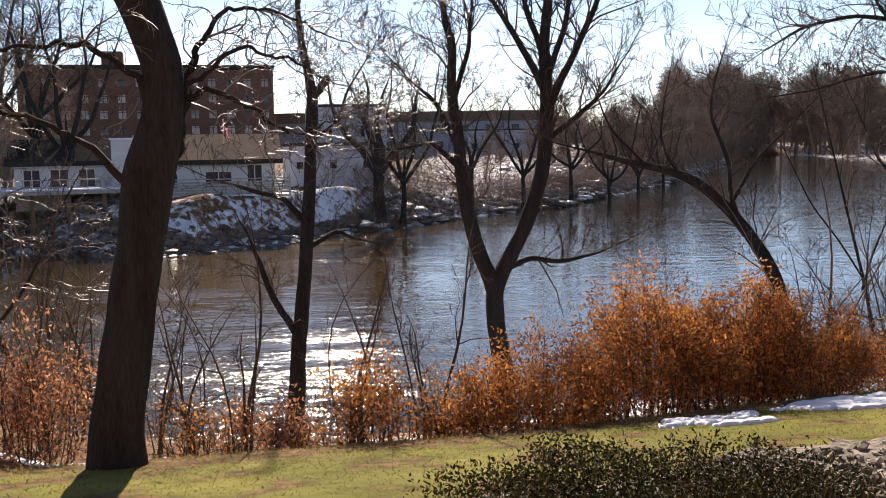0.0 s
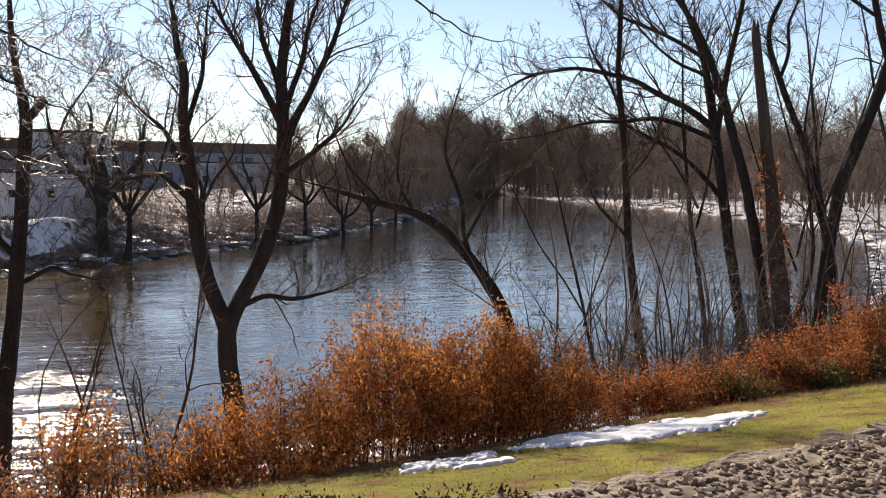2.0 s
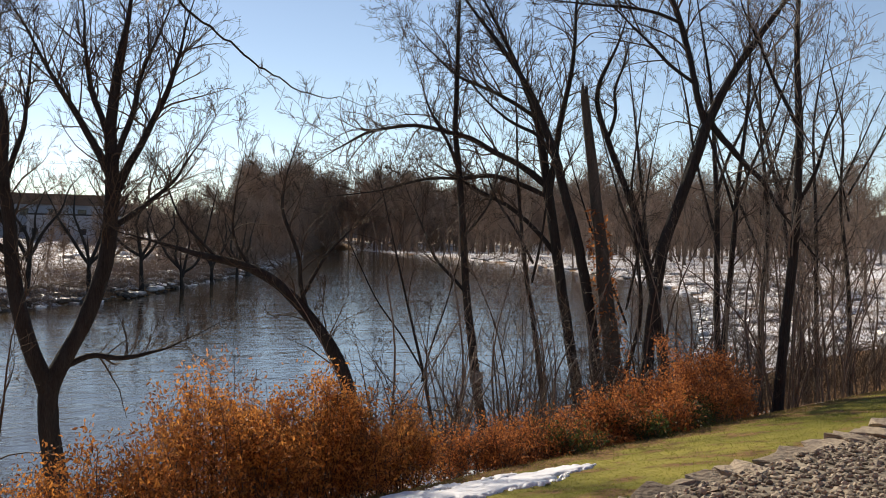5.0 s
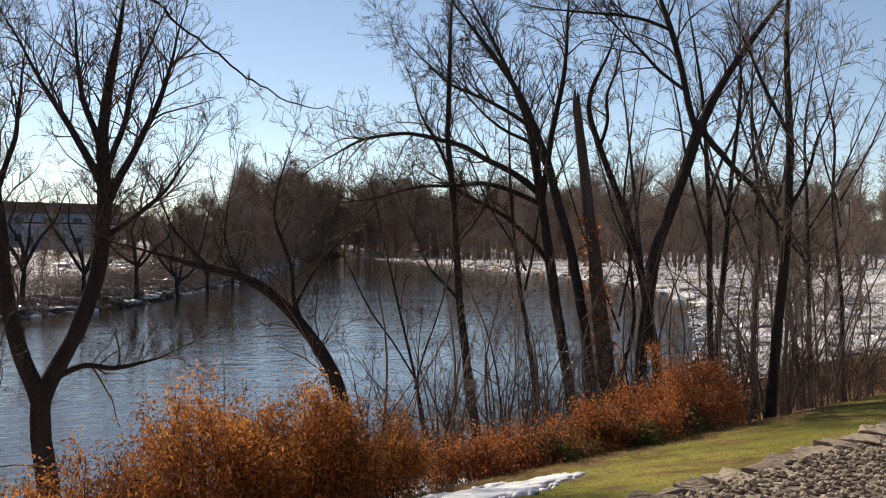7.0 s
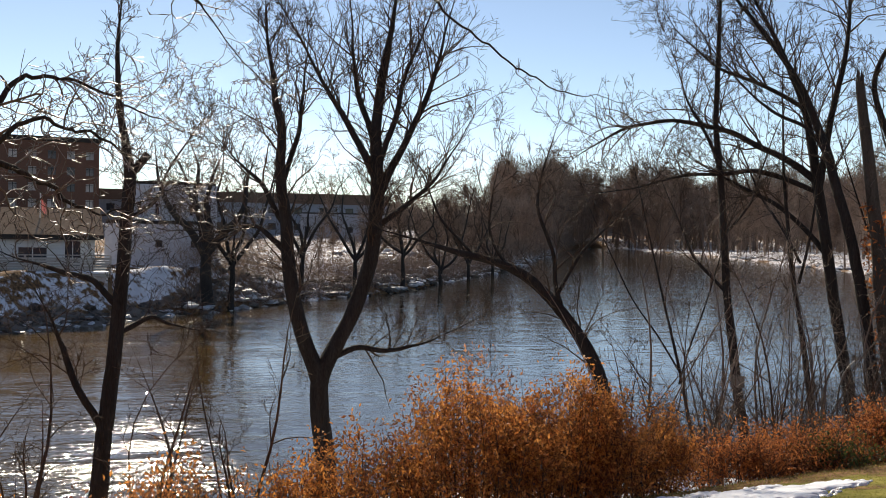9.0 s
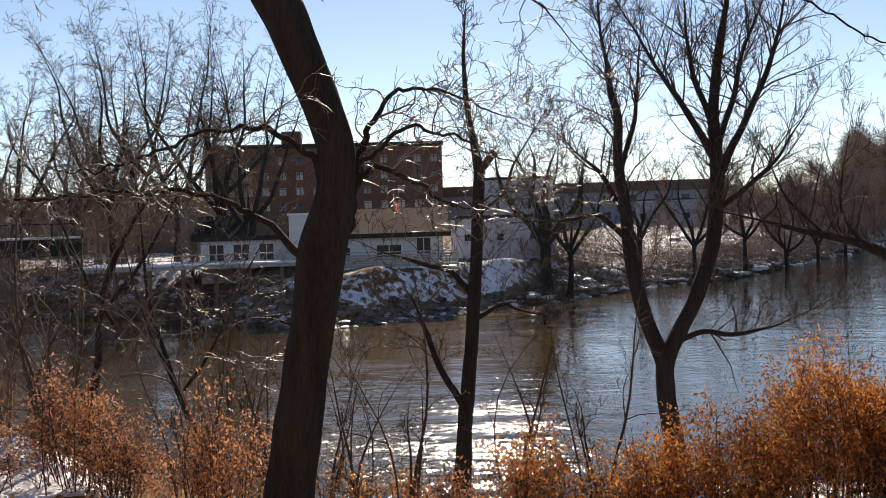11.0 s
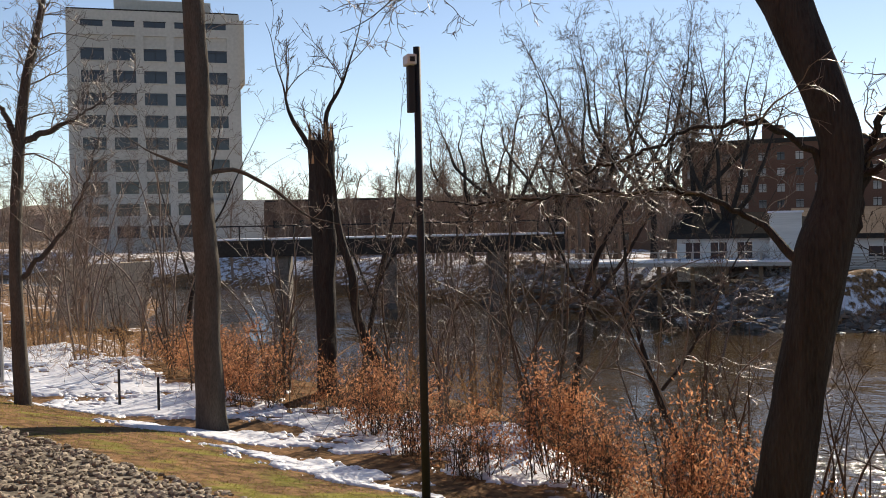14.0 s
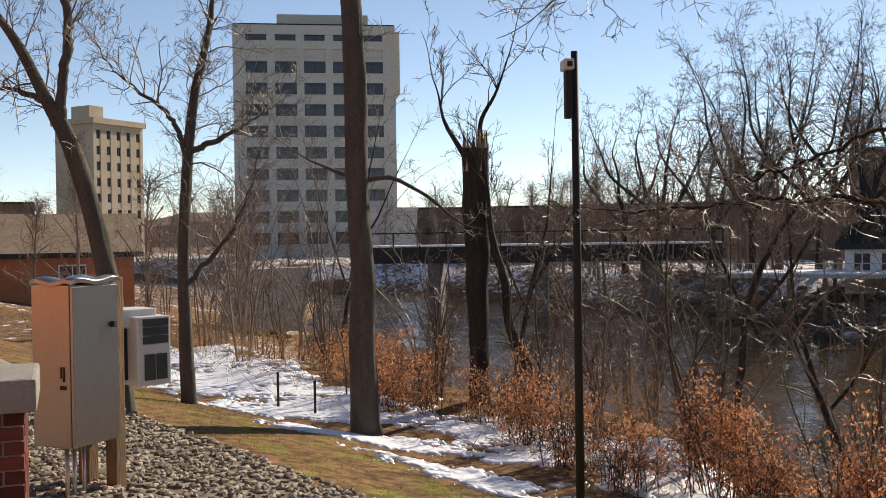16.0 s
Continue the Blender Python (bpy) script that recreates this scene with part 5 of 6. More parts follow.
# bare trees of the far bank, one by one
def far_tree(x, y, tall, seed, label, trunk=0.22, forks=4, name="tree"):
    rng = np.random.default_rng(seed)
    z = float(height(x, y))
    az = math.degrees(math.atan2(-x, y))
    t = BareTree((x, y, z), az, seed, label, reach=tall * 0.17, density=1.9, levels=3, rise=0.14, thin=0.011, mult=(5, 3), name=name, group="bare trees on the far bank", kink=0.2)
    top = rng.uniform(0.25, 0.4) * tall
    t.limb((0, 0, trunk), (rng.normal() * 0.2, top, trunk * 0.75), grow=0.3)
    for i in range(forks):
        s = (i - (forks - 1) / 2) * 0.2 * tall + rng.normal() * 0.6
        lift = tall * rng.uniform(0.8, 1.02) - top
        t.limb((0, top * rng.uniform(0.75, 0.98), trunk * 0.62), (s * 0.45 + rng.normal() * 0.2, top + lift * 0.22, trunk * 0.5), (s * 0.75 + rng.normal() * 0.25, top + lift * 0.5, trunk * 0.34), (s * 0.9 + rng.normal() * 0.3, top + lift * 0.78, trunk * 0.2), (s + rng.normal() * 0.3, top + lift, 0.03), grow=1.5, start=0.1)
    return t.build()


for i, (x, y, tall) in enumerate(((-35, 66, 15), (-31, 68, 17), (-40, 70, 13), (-27, 66, 15), (-44, 68, 14), (-24, 64, 13), (-50, 72, 12), (-37, 74, 18))):
    far_tree(x, y, tall, 60 + i, "tall leafless tree on the upstream bank", 0.3)
for i, (x, y, tall) in enumerate(((-4.4, 69, 11), (-2.9, 71, 12), (2.2, 80, 10), (7, 86, 11), (12, 93, 10), (17, 101, 11), (22, 112, 10), (27, 122, 10))):
    far_tree(x, y, tall, 80 + i, "leafless tree on the icy far shore", 0.5 if i == 0 else 0.24)


def bank_tree(x, s, tall, seed, trunk, forks=2, label="slender leafless tree in the bank thicket", twig=None):
    rng = np.random.default_rng(seed)
    y = float(line(LAWN_EDGE, x)) + s
    z = float(height(x, y))
    t = BareTree((x, y, z), math.degrees(math.atan2(-x, y)), seed, label, twig=twig, reach=1.1, density=2.6, levels=3, rise=0.3, thin=0.0042, mult=(5, 3))
    top = tall * rng.uniform(0.35, 0.6)
    lean = rng.normal() * 0.5
    t.limb((0, 0, trunk), (lean * 0.3, top * 0.5, trunk * 0.9), (lean * 0.6 + rng.normal() * 0.15, top, trunk * 0.75), (lean, top + (tall - top) * 0.5, trunk * 0.5), (lean * 1.3 + rng.normal() * 0.3, tall, trunk * 0.2), start=0.3)
    for i in range(forks):
        side = (-1) ** i * rng.uniform(0.5, 1.6)
        h = top * rng.uniform(0.7, 1.1)
        t.limb((lean * 0.55, h, trunk * 0.55), (lean * 0.6 + side * 0.5, h + (tall - h) * 0.35, trunk * 0.4), (lean * 0.6 + side, h + (tall - h) * 0.8, trunk * 0.18))
    return t.build()


for i, (x, s, tall, trunk) in enumerate(((13.2, 3.6, 8.5, 0.09), (14.6, 4.8, 9.5, 0.11), (15.6, 2.6, 7.5, 0.07), (16.8, 5.2, 9.0, 0.10), (18.0, 3.2, 8.0, 0.08), (19.5, 5.5, 9.5, 0.11), (12.6, 6.2, 8.0, 0.08), (7.4, 5.6, 5.5, 0.05), (11.2, 7.4, 8.0, 0.09), (16, 8, 9.5, 0.11))):
    bank_tree(x, s, tall, 120 + i, trunk * 0.68)
for i, (x, s, tall, trunk) in enumerate(((-7.6, 5.4, 4.6, 0.06), (-13.4, 6.6, 5.4, 0.06), (-5.9, 7.0, 4.6, 0.055), (-19, 6, 6.0, 0.06))):
    bank_tree(x, s, tall, 140 + i, trunk, twig=TWIG_BROWN)


# ---- shrubs, saplings and hedge ----
def shrub(x, y, wide, tall, leaf, count, seed, label, stems=26, size=0.050, name="shrub", lift=0.04):
    rng = np.random.default_rng(seed)
    z = float(height(x, y))
    ob = thing(name, (x, y, z - 0.05), 0, label, "shrub", "dry shrubs along the bank")
    out = {1: [], 2: [], 3: []}
    main, centres = [], []
    lobes = rng.uniform(0.72, 1.12, 7)
    for _ in range(stems):
        a, q = rng.uniform(0, 6.28), rng.random() ** 0.5
        top = lobes[int(a * 7 / 6.29)] * np.array([math.cos(a) * q * wide, math.sin(a) * q * wide * 0.7, tall * rng.choice([rng.uniform(0.65, 1.05), rng.uniform(0.9, 1.3)], p=[0.75, 0.25]) * (1 - 0.3 * q)])
        foot = np.array([top[0] * 0.7, top[1] * 0.7, -0.1]) + rng.normal(size=3) * (0.08, 0.08, 0)
        mid = (foot + top) / 2 + rng.normal(size=3) * 0.08
        p = smooth_path([(*foot, 0.008), (*mid, 0.006), (*top, 0.0025)], 6)
        main.append((p[:, :3], p[:, 3]))
        sprout(out, rng, p[:, :3], p[:, 3], 5, 0.42, 1, 2, 0.1, 0.05, 0.0022, (4, 2))
    tips = np.concatenate([q for q, _ in out[1] + out[2]])
    tips = tips[tips[:, 2] > tall * (lift + 0.25 * rng.random(len(tips)))] if lift else tips
    count = int(count * 3.6)
    clump = tips[rng.integers(0, len(tips), max(16, count // 90))]
    pick = np.where(rng.random((count, 1)) < 0.74, clump[rng.integers(0, len(clump), count)], tips[rng.integers(0, len(tips), count)]) + rng.normal(size=(count, 3)) * (0.085, 0.085, 0.09)
    for p in main:
        part("stem", tubes("stem", [p]), TWIG, ob)
    tagged(part("twig_mass", tubes("twig_mass", out[1] + out[2]), TWIG, ob), kind="stuff")
    tagged(part("leaf_mass", leaves("leaf_mass", pick, size * rng.uniform(0.75, 1.0), rng, droop=0.9), leaf, ob), kind="stuff")
    return ob


def along(x, s):
    return float(line(LAWN_EDGE, x)) + s


n = 0
for x, s, wide, tall, leaf, count in ((1.0, 0.45, 0.75, 0.95, LEAF, 2600), (1.9, 0.55, 0.75, 1.45, LEAF, 2900), (2.75, 0.6, 0.7, 1.6, LEAF, 3000), (3.4, 0.6, 0.7, 1.4, LEAF, 3000), (4.0, 0.8, 0.6, 1.15, LEAF, 2600), (2.3, 2.2, 0.8, 1.75, LEAF_PALE, 1500),
                                      (3.6, 2.3, 0.7, 1.5, LEAF, 1500), (0.2, 0.6, 0.5, 0.55, LEAF, 900), (-0.7, 0.5, 0.45, 0.95, LEAF, 520), (-1.3, 0.9, 0.5, 0.5, LEAF_PALE, 450)):
    n += 1
    shrub(x, along(x, s), wide, tall, leaf, count, 200 + n, "tangled shrub full of dry orange leaves")
for x, s, wide, tall, count in ((5.2, 0.55, 0.6, 0.55, 1900), (6.0, 0.55, 0.6, 0.55, 2100), (6.9, 0.55, 0.6, 0.6, 2200), (7.7, 0.55, 0.6, 0.65, 2200), (8.5, 0.7, 0.6, 0.75, 2300), (9.4, 0.9, 0.9, 1.35, 3000), (10.2, 1.2, 0.8, 1.25, 2400), (8.4, 1.8, 0.6, 1.0, 1500)):
    n += 1
    shrub(x, along(x, s), wide, tall, LEAF_RED, count, 200 + n, "low mound of russet dry leaves on the bank")
for x, s in ((6.4, 0.25), (7.6, 0.2), (8.9, 0.25)):
    n += 1
    shrub(x, along(x, s), 0.45, 0.3, IVY, 700, 200 + n, "green ivy clump at the lawn edge", stems=14, size=0.055, name="ivy_clump", lift=0.0)
for x, s, wide, tall, count in ((-2.2, 1.4, 0.5, 0.55, 420), (-3.6, 0.9, 0.5, 1.25, 1000), (-4.5, 0.9, 0.45, 0.8, 600), (-5.2, 1.2, 0.5, 1.2, 800), (-6.0, 0.9, 0.4, 0.7, 450), (-6.9, 1.2, 0.4, 1.0, 500), (-8.2, 1.6, 0.45, 1.1, 500), (-9.4, 1.9, 0.5, 1.0, 450), (-10.8, 1.7, 0.8, 0.9, 800), (-12.2, 2.6, 0.8, 1.0, 800), (-14, 3.2, 0.9, 1.0, 800), (-16, 4, 1.0, 1.2, 800)):
    n += 1
    shrub(x, along(x, s), wide, tall, LEAF_PALE if x < -2.5 else LEAF, count, 200 + n, "sparse shrub with faded orange leaves in the snow")


def sapling_kind(seed, tall, stems, twig):
    """Upright bare stems from one root."""
    rng = np.random.default_rng(seed)
    ob = thing("sapling", (0, 0, -30), 0, "cluster of thin bare sapling stems on the bank", "sapling", "saplings on the bank")
    out = {1: [], 2: [], 3: []}
    for _ in range(stems):
        a = rng.uniform(0, 6.28)
        lean = rng.uniform(0.05, 0.5)
        h = tall * rng.uniform(0.45, 1.1)
        ux, uy = math.cos(a), math.sin(a)
        sway = rng.normal(size=2) * 0.07 * h
        p = [(0.08 * ux, 0.08 * uy, -0.3, 0.021 * rng.uniform(0.5, 1.25))]
        for k in (0.2, 0.4, 0.6, 0.8, 1.0):
            p.append((lean * h * k ** 1.4 * ux + sway[0] * math.sin(k * 4) + rng.normal() * 0.05, lean * h * k ** 1.4 * uy + sway[1] * math.sin(k * 4) + rng.normal() * 0.05, h * k, p[0][3] * (1.08 - k)))
        p = smooth_path(p, 12)
        part("stem", tubes("stem", [(p[:, :3], p[:, 3])]), twig, ob)
        sprout(out, rng, p[:, :3], p[:, 3], 9, h * 0.27, 1, 3, 0.2, 0.12, 0.0028, (4, 2.2))
    tagged(part("twig_mass", tubes("twig_mass", out[1] + out[2] + out[3]), twig, ob), kind="stuff")
    return ob


kinds = [sapling_kind(300 + i, h, s, w) for i, (h, s, w) in enumerate(((3.2, 4, TWIG), (4.2, 3, TWIG), (2.4, 4, TWIG), (3.4, 4, TWIG_BROWN), (4.8, 3, TWIG_BROWN)))]
sr = np.random.default_rng(9)
used = set()


def plant(kind, x, y, s=1.0):
    m = pose(x, y, float(height(x, y)), 0, 0, sr.uniform(0, 360))
    if kind not in used:
        used.add(kind)
        kinds[kind].matrix_basis = m
        return
    copy_thing(kinds[kind], m)


for x, s, k in ((-1.9, 1.2, 2), (-1.1, 2.2, 0), (-0.2, 1.5, 2), (-3.3, 2.0, 0), (-4.6, 2.6, 2), (-5.7, 2.0, 0), (-6.4, 3.0, 1), (-7.4, 2.2, 3), (-8.3, 3.2, 0), (-9.1, 2.4, 2), (-9.9, 3.6, 2), (-11, 2.4, 2), (-12.6, 2.0, 2), (-14.5, 3, 0), (-16.5, 3.5, 3), (-19, 4.5, 0), (-22, 5, 1), (-24, 7, 4), (-26, 6, 3), (-28, 8, 4), (-3.8, 5, 0), (-5.2, 6, 1), (-10.6, 7, 1), (-12.6, 7.4, 0),
                (5.0, 3.2, 0), (5.4, 4.4, 4), (6.2, 5.0, 3), (6.9, 4.4, 4), (7.5, 5.4, 3), (8.2, 5.0, 4), (8.9, 5.6, 3), (9.6, 5.8, 4), (7.8, 3.0, 3), (6.0, 2.8, 3), (5.7, 2.4, 2), (6.5, 3.6, 3), (7.1, 2.6, 0), (7.9, 4.0, 1), (8.6, 3.0, 0), (9.3, 4.6, 3), (10.0, 2.6, 1), (10.8, 3.4, 4), (11.3, 2.2, 3), (12.0, 1.6, 4), (12.5, 2.6, 3), (13.1, 1.4, 3), (13.6, 2.4, 4), (14.2, 1.6, 3), (14.8, 2.8, 4), (15.5, 1.8, 3), (16.3, 3, 4), (17.2, 2, 3), (18.2, 3, 4), (13.4, 4.6, 1), (15, 5.4, 4), (17, 6, 1), (12, 5.6, 0), (-7.9, 4.0, 3), (-2.9, 3.6, 0), (10.6, 4.6, 4), (11.8, 3.6, 4), (13, 3.4, 4), (14.4, 3.8, 4)):
    plant(k, x, along(x, s))


def thicket_kind(seed, tall, stems, twig):
    """A wild many-stemmed bush whose bare branches arch and cross."""
    rng = np.random.default_rng(seed)
    ob = thing("thicket_bush", (0, 0, -30), 0, "wild leafless bush of arching, crossing branches", "bush", "thickets on the bank")
    out = {1: [], 2: [], 3: []}
    for i in range(stems):
        a = i / stems * 6.28 + rng.normal() * 0.4
        h, reach = tall * rng.uniform(0.6, 1.1), tall * rng.uniform(0.15, 0.75)
        ux, uy = math.cos(a), math.sin(a)
        r = 0.02 * rng.uniform(0.6, 1.3)
        p = [(0.1 * ux, 0.1 * uy, -0.3, r)]
        for k in (0.2, 0.4, 0.6, 0.8, 1.0):
            p.append((reach * k ** 1.3 * ux + rng.normal() * 0.09, reach * k ** 1.3 * uy + rng.normal() * 0.09, h * math.sin(k * 1.45), r * (1.06 - 0.9 * k)))
        p = smooth_path(p, 14)
        part("stem", tubes("stem", [(p[:, :3], p[:, 3])]), twig, ob)
        sprout(out, rng, p[:, :3], p[:, 3], 9, tall * 0.3, 1, 3, 0.2, 0.05, 0.0026, (4.5, 2.4), 0.3)
    for b in out[1]:
        part("branch", tubes("branch", [b]), twig, ob)
    tagged(part("twig_mass", tubes("twig_mass", out[2] + out[3]), twig, ob), kind="stuff")
    return ob


bushes = [thicket_kind(330, 2.6, 6, TWIG_GLOSS), thicket_kind(331, 3.4, 6, TWIG_GLOSS), thicket_kind(332, 4.4, 7, TWIG_BROWN)]
planted = set()
for x, s, k in ((-4.4, 3.0, 0), (-6.6, 3.6, 1), (-8.8, 4.6, 0), (-10.9, 5.4, 0), (-14.8, 5.6, 0), (-19.0, 6.0, 1), (-25.0, 7.0, 2), (-15.4, 3.4, 2), (-18.2, 3.0, 2), (-20.4, 3.4, 1), (-23.0, 4.2, 2), (-27.5, 5.0, 2), (-12.0, 3.2, 1),
                (12.9, 1.5, 2), (14.8, 1.6, 2), (16.4, 3.4, 2), (8.8, 4.0, 0), (10.2, 4.6, 1)):
    m = pose(x, along(x, s), float(height(x, along(x, s))), 0, 0, sr.uniform(0, 360))
    if k in planted:
        copy_thing(bushes[k], m)
    else:
        planted.add(k)
        bushes[k].matrix_basis = m


def hedge():
    rng = np.random.default_rng(40)
    ob = thing("evergreen_hedge", (0.92, 4.0, 0.0), -8, "low dark evergreen hedge at the terrace edge", "hedge")
    a, q = rng.uniform(0, 6.28, 34000), rng.random(34000) ** 0.35
    el = np.arccos(rng.uniform(0, 1, 34000))
    r = 0.9 + 0.1 * np.sin(a * 5 + el * 4) + rng.normal(size=34000) * 0.035
    P = np.stack([np.cos(a) * np.sin(el) ** 0.8 * 1.12 * r * q, np.sin(a) * np.sin(el) * 0.6 * r * q, np.cos(el) ** 0.5 * 0.55 * r * q - 0.16], 1)
    tagged(part("leaf_mass", leaves("leaf_mass", P, 0.024, rng, droop=-0.5), LEAF_GREEN, ob), kind="stuff")
    for _ in range(60):
        p = P[rng.integers(0, len(P))]
        part("stem", tubes("stem", [(np.array([(p[0] * 0.3, p[1] * 0.3, -0.5), (p[0] * 0.7, p[1] * 0.7, p[2] * 0.5 - 0.2), p]), np.array([0.012, 0.008, 0.003]))]), TWIG, ob)


hedge()


def vine():
    rng = np.random.default_rng(44)
    P = []
    for _ in range(520):
        h = rng.uniform(0.4, 4.2)
        u = np.interp(h, [0, 1.28, 2.56, 4.07], [0, -0.24, -0.43, -0.6])
        a = rng.uniform(0, 6.28)
        r = np.interp(h, [0, 4], [0.36, 0.2])
        P.append((12.01 + u * 0.83 + math.cos(a) * r, 17.64 - u * 0.56 + math.sin(a) * r, -1.88 + h))
    ob = part("climbing_vine", leaves("climbing_vine", P, 0.11, rng), LEAF_RED)
    tagged(ob, "dry russet vine climbing a snapped trunk", "vine", kind="stuff")


vine()


# ---- snow patches on the lawn and bank ----
def snow_patch(x, y, a, b, turn, seed, thick=0.02):
    """Melting snow with a ragged rim and bare spots, lying on the ground."""
    rng = np.random.default_rng(seed)
    n, k = int(np.clip(a * 110, 50, 210)), int(np.clip(b * 160, 40, 150))
    U, W = np.meshgrid(np.linspace(-1.35, 1.35, n) * a, np.linspace(-1.35, 1.35, k) * b, indexing="ij")
    ca, sa = math.cos(radians(turn)), math.sin(radians(turn))
    X, Y = x + U * ca - W * sa, y + U * sa + W * ca
    rag = np.zeros_like(X)
    for f, amount in ((1.9, 0.5), (4.6, 0.5), (10.0, 0.4), (23.0, 0.3), (47.0, 0.22)):
        p = rng.uniform(0, 6.28, 4)
        rag += amount * (np.sin(X * f + p[0] + 1.3 * np.sin(Y * f * 0.8 + p[1])) * np.sin(Y * f * 1.2 + p[2] + 1.3 * np.sin(X * f * 0.7 + p[3])))
    m = 1 - (U / a) ** 2 - (W / b) ** 2 + rag * 1.1
    lift = np.clip(m / 0.5, 0, 1)
    Z = height(X, Y) + np.where(m > 0, 0.008 + thick * lift ** 0.7 + 0.008 * rag * lift, -0.03)
    idx = np.arange(n * k).reshape(n, k)
    f = np.stack([idx[:-1, :-1], idx[1:, :-1], idx[1:, 1:], idx[:-1, 1:]], -1).reshape(-1, 4)
    f = f[(m.reshape(-1)[f] > 0).any(1)]
    ob = part("snow_patch", mesh_of("snow_patch", np.stack([X, Y, Z], -1).reshape(-1, 3), f), SNOW, smooth=True)
    tagged(ob, "thin patch of melting snow on the ground", "snow", "snow patches")


for i, args in enumerate(SNOW_PATCHES):
    snow_patch(*args, seed=500 + i)


# ---- lawn, gravel and edging ----
def grass():
    rng = np.random.default_rng(50)
    for name, mat, count, label in (("lawn_grass", GRASS, 60000, "short yellow-green winter lawn grass"), ("dead_grass", STRAW, 14000, "dry straw-coloured grass at the lawn edge")):
        x = rng.uniform(-15, 15, count)
        if name == "lawn_grass":
            x = np.where((x < -6) & (rng.random(count) < 0.6), rng.uniform(-5, 12, count), x)
        g, e = line(STONE_EDGE, x), line(LAWN_EDGE, x)
        w = rng.random(count)
        if name == "dead_grass":
            w = np.where(x < -6, w, np.clip(1.05 - np.abs(rng.normal(size=count)) * 0.12, 0, 1.2))
        y = g + (e - g) * w + 0.05
        z = height(x, y)
        L = rng.uniform(0.005, 0.016, count) * (2.0 if mat is STRAW else 1.0)
        a = rng.uniform(0, 6.28, count)
        lean = rng.normal(size=(count, 2)) * 1.3 * L[:, None]
        bx, by = np.cos(a) * 0.006, np.sin(a) * 0.006
        v = np.stack([np.stack([x - bx, y - by, z - 0.005], 1), np.stack([x + bx, y + by, z - 0.005], 1), np.stack([x + lean[:, 0], y + lean[:, 1], z + L], 1)], 1).reshape(-1, 3)
        f = np.arange(count)[:, None] * 3 + np.array([0, 1, 2])
        tagged(part(name, mesh_of(name, v, f), mat), label, "grass", kind="stuff")


grass()


def gravel():
    rng = np.random.default_rng(51)
    spots, sizes = [], []
    while len(spots) < 17000:
        x = rng.uniform(1.3, 11.5) if rng.random() < 0.55 else rng.uniform(-11, -2.8)
        y = float(line(STONE_EDGE, x)) - rng.uniform(0.02, 2.9)
        if math.hypot(x, y) < 3.3:
            continue
        spots.append((x, y, float(height(x, y)) + 0.008))
        sizes.append(rng.uniform(0.013, 0.021) * rng.uniform(1, 1.9))
    tagged(part("gravel", scatter_rocks("gravel", spots, sizes, GRAVEL, 52, flat=0.8), GRAVEL), "grey-brown crushed stone gravel bed", "gravel", kind="stuff")


gravel()


def edging():
    ob = thing("stone_edging", (0, 0, 0), 0, "row of flat rough stones along the gravel bed", "edging")
    rng = np.random.default_rng(53)
    x = 1.6
    while x < 13:
        ln = rng.uniform(0.32, 0.72)
        x += ln * 0.5 * 0.86
        y = float(line(STONE_EDGE, x))
        slope = math.degrees(math.atan2(float(line(STONE_EDGE, x + 0.2)) - float(line(STONE_EDGE, x - 0.2)), 0.4))
        bm = boxes(((-ln / 2, -0.17, -0.16), (ln / 2, 0.19, rng.uniform(0.02, 0.06))))
        bmesh.ops.subdivide_edges(bm, edges=bm.edges[:], cuts=2, use_grid_fill=True)
        for v in bm.verts:
            v.co += Vector((rng.normal() * 0.03, rng.normal() * 0.03, rng.normal() * 0.010))
            v.co.x *= 1 - 0.25 * abs(v.co.y) / 0.2 * rng.random()
        bmesh.ops.bevel(bm, geom=bm.edges[:], offset=0.008, segments=1, affect="EDGES")
        part("stone", bm, EDGE, ob, at=pose(x, y, -0.17 + rng.normal() * 0.012, rng.normal() * 3, rng.normal() * 2, slope + rng.normal() * 5))
        x += ln * 0.5 * 0.86


edging()


# ---- lamp pole, cabinet, pier ----
def lamp_pole():
    x, y = -5.22, 6.71
    z = float(height(x, y))
    ob = thing("camera_pole", (x, y, z), 52, "slim black pole with a small white camera near its top", "pole")
    bm = bmesh.new()
    bmesh.ops.create_cone(bm, cap_ends=True, segments=16, radius1=0.036, radius2=0.030, depth=3.16 - z)
    bmesh.ops.translate(bm, verts=bm.verts[:], vec=(0, 0, (3.16 - z) / 2))
    part("shaft", bm, STEELDARK, ob, smooth=True)
    part("control_box", boxes(((-0.085, -0.05, 2.62 - z), (-0.03, 0.04, 3.0 - z)), bevel=0.008), STEELDARK, ob)
    head = part("camera_housing", boxes(((-0.11, -0.12, 3.0 - z), (-0.03, 0.05, 3.085 - z)), bevel=0.012), ACWHITE, ob)
    part("lens", boxes(((-0.09, -0.13, 3.02 - z), (-0.05, -0.121, 3.06 - z))), STEELDARK, head)
    part("bracket", boxes(((-0.075, -0.02, 2.9 - z), (-0.02, 0.02, 3.02 - z)), bevel=0.005), STEELDARK, ob)
    part("base_plate", boxes(((-0.12, -0.12, -0.05), (0.12, 0.12, 0.02)), bevel=0.006), STEELDARK, ob)


lamp_pole()


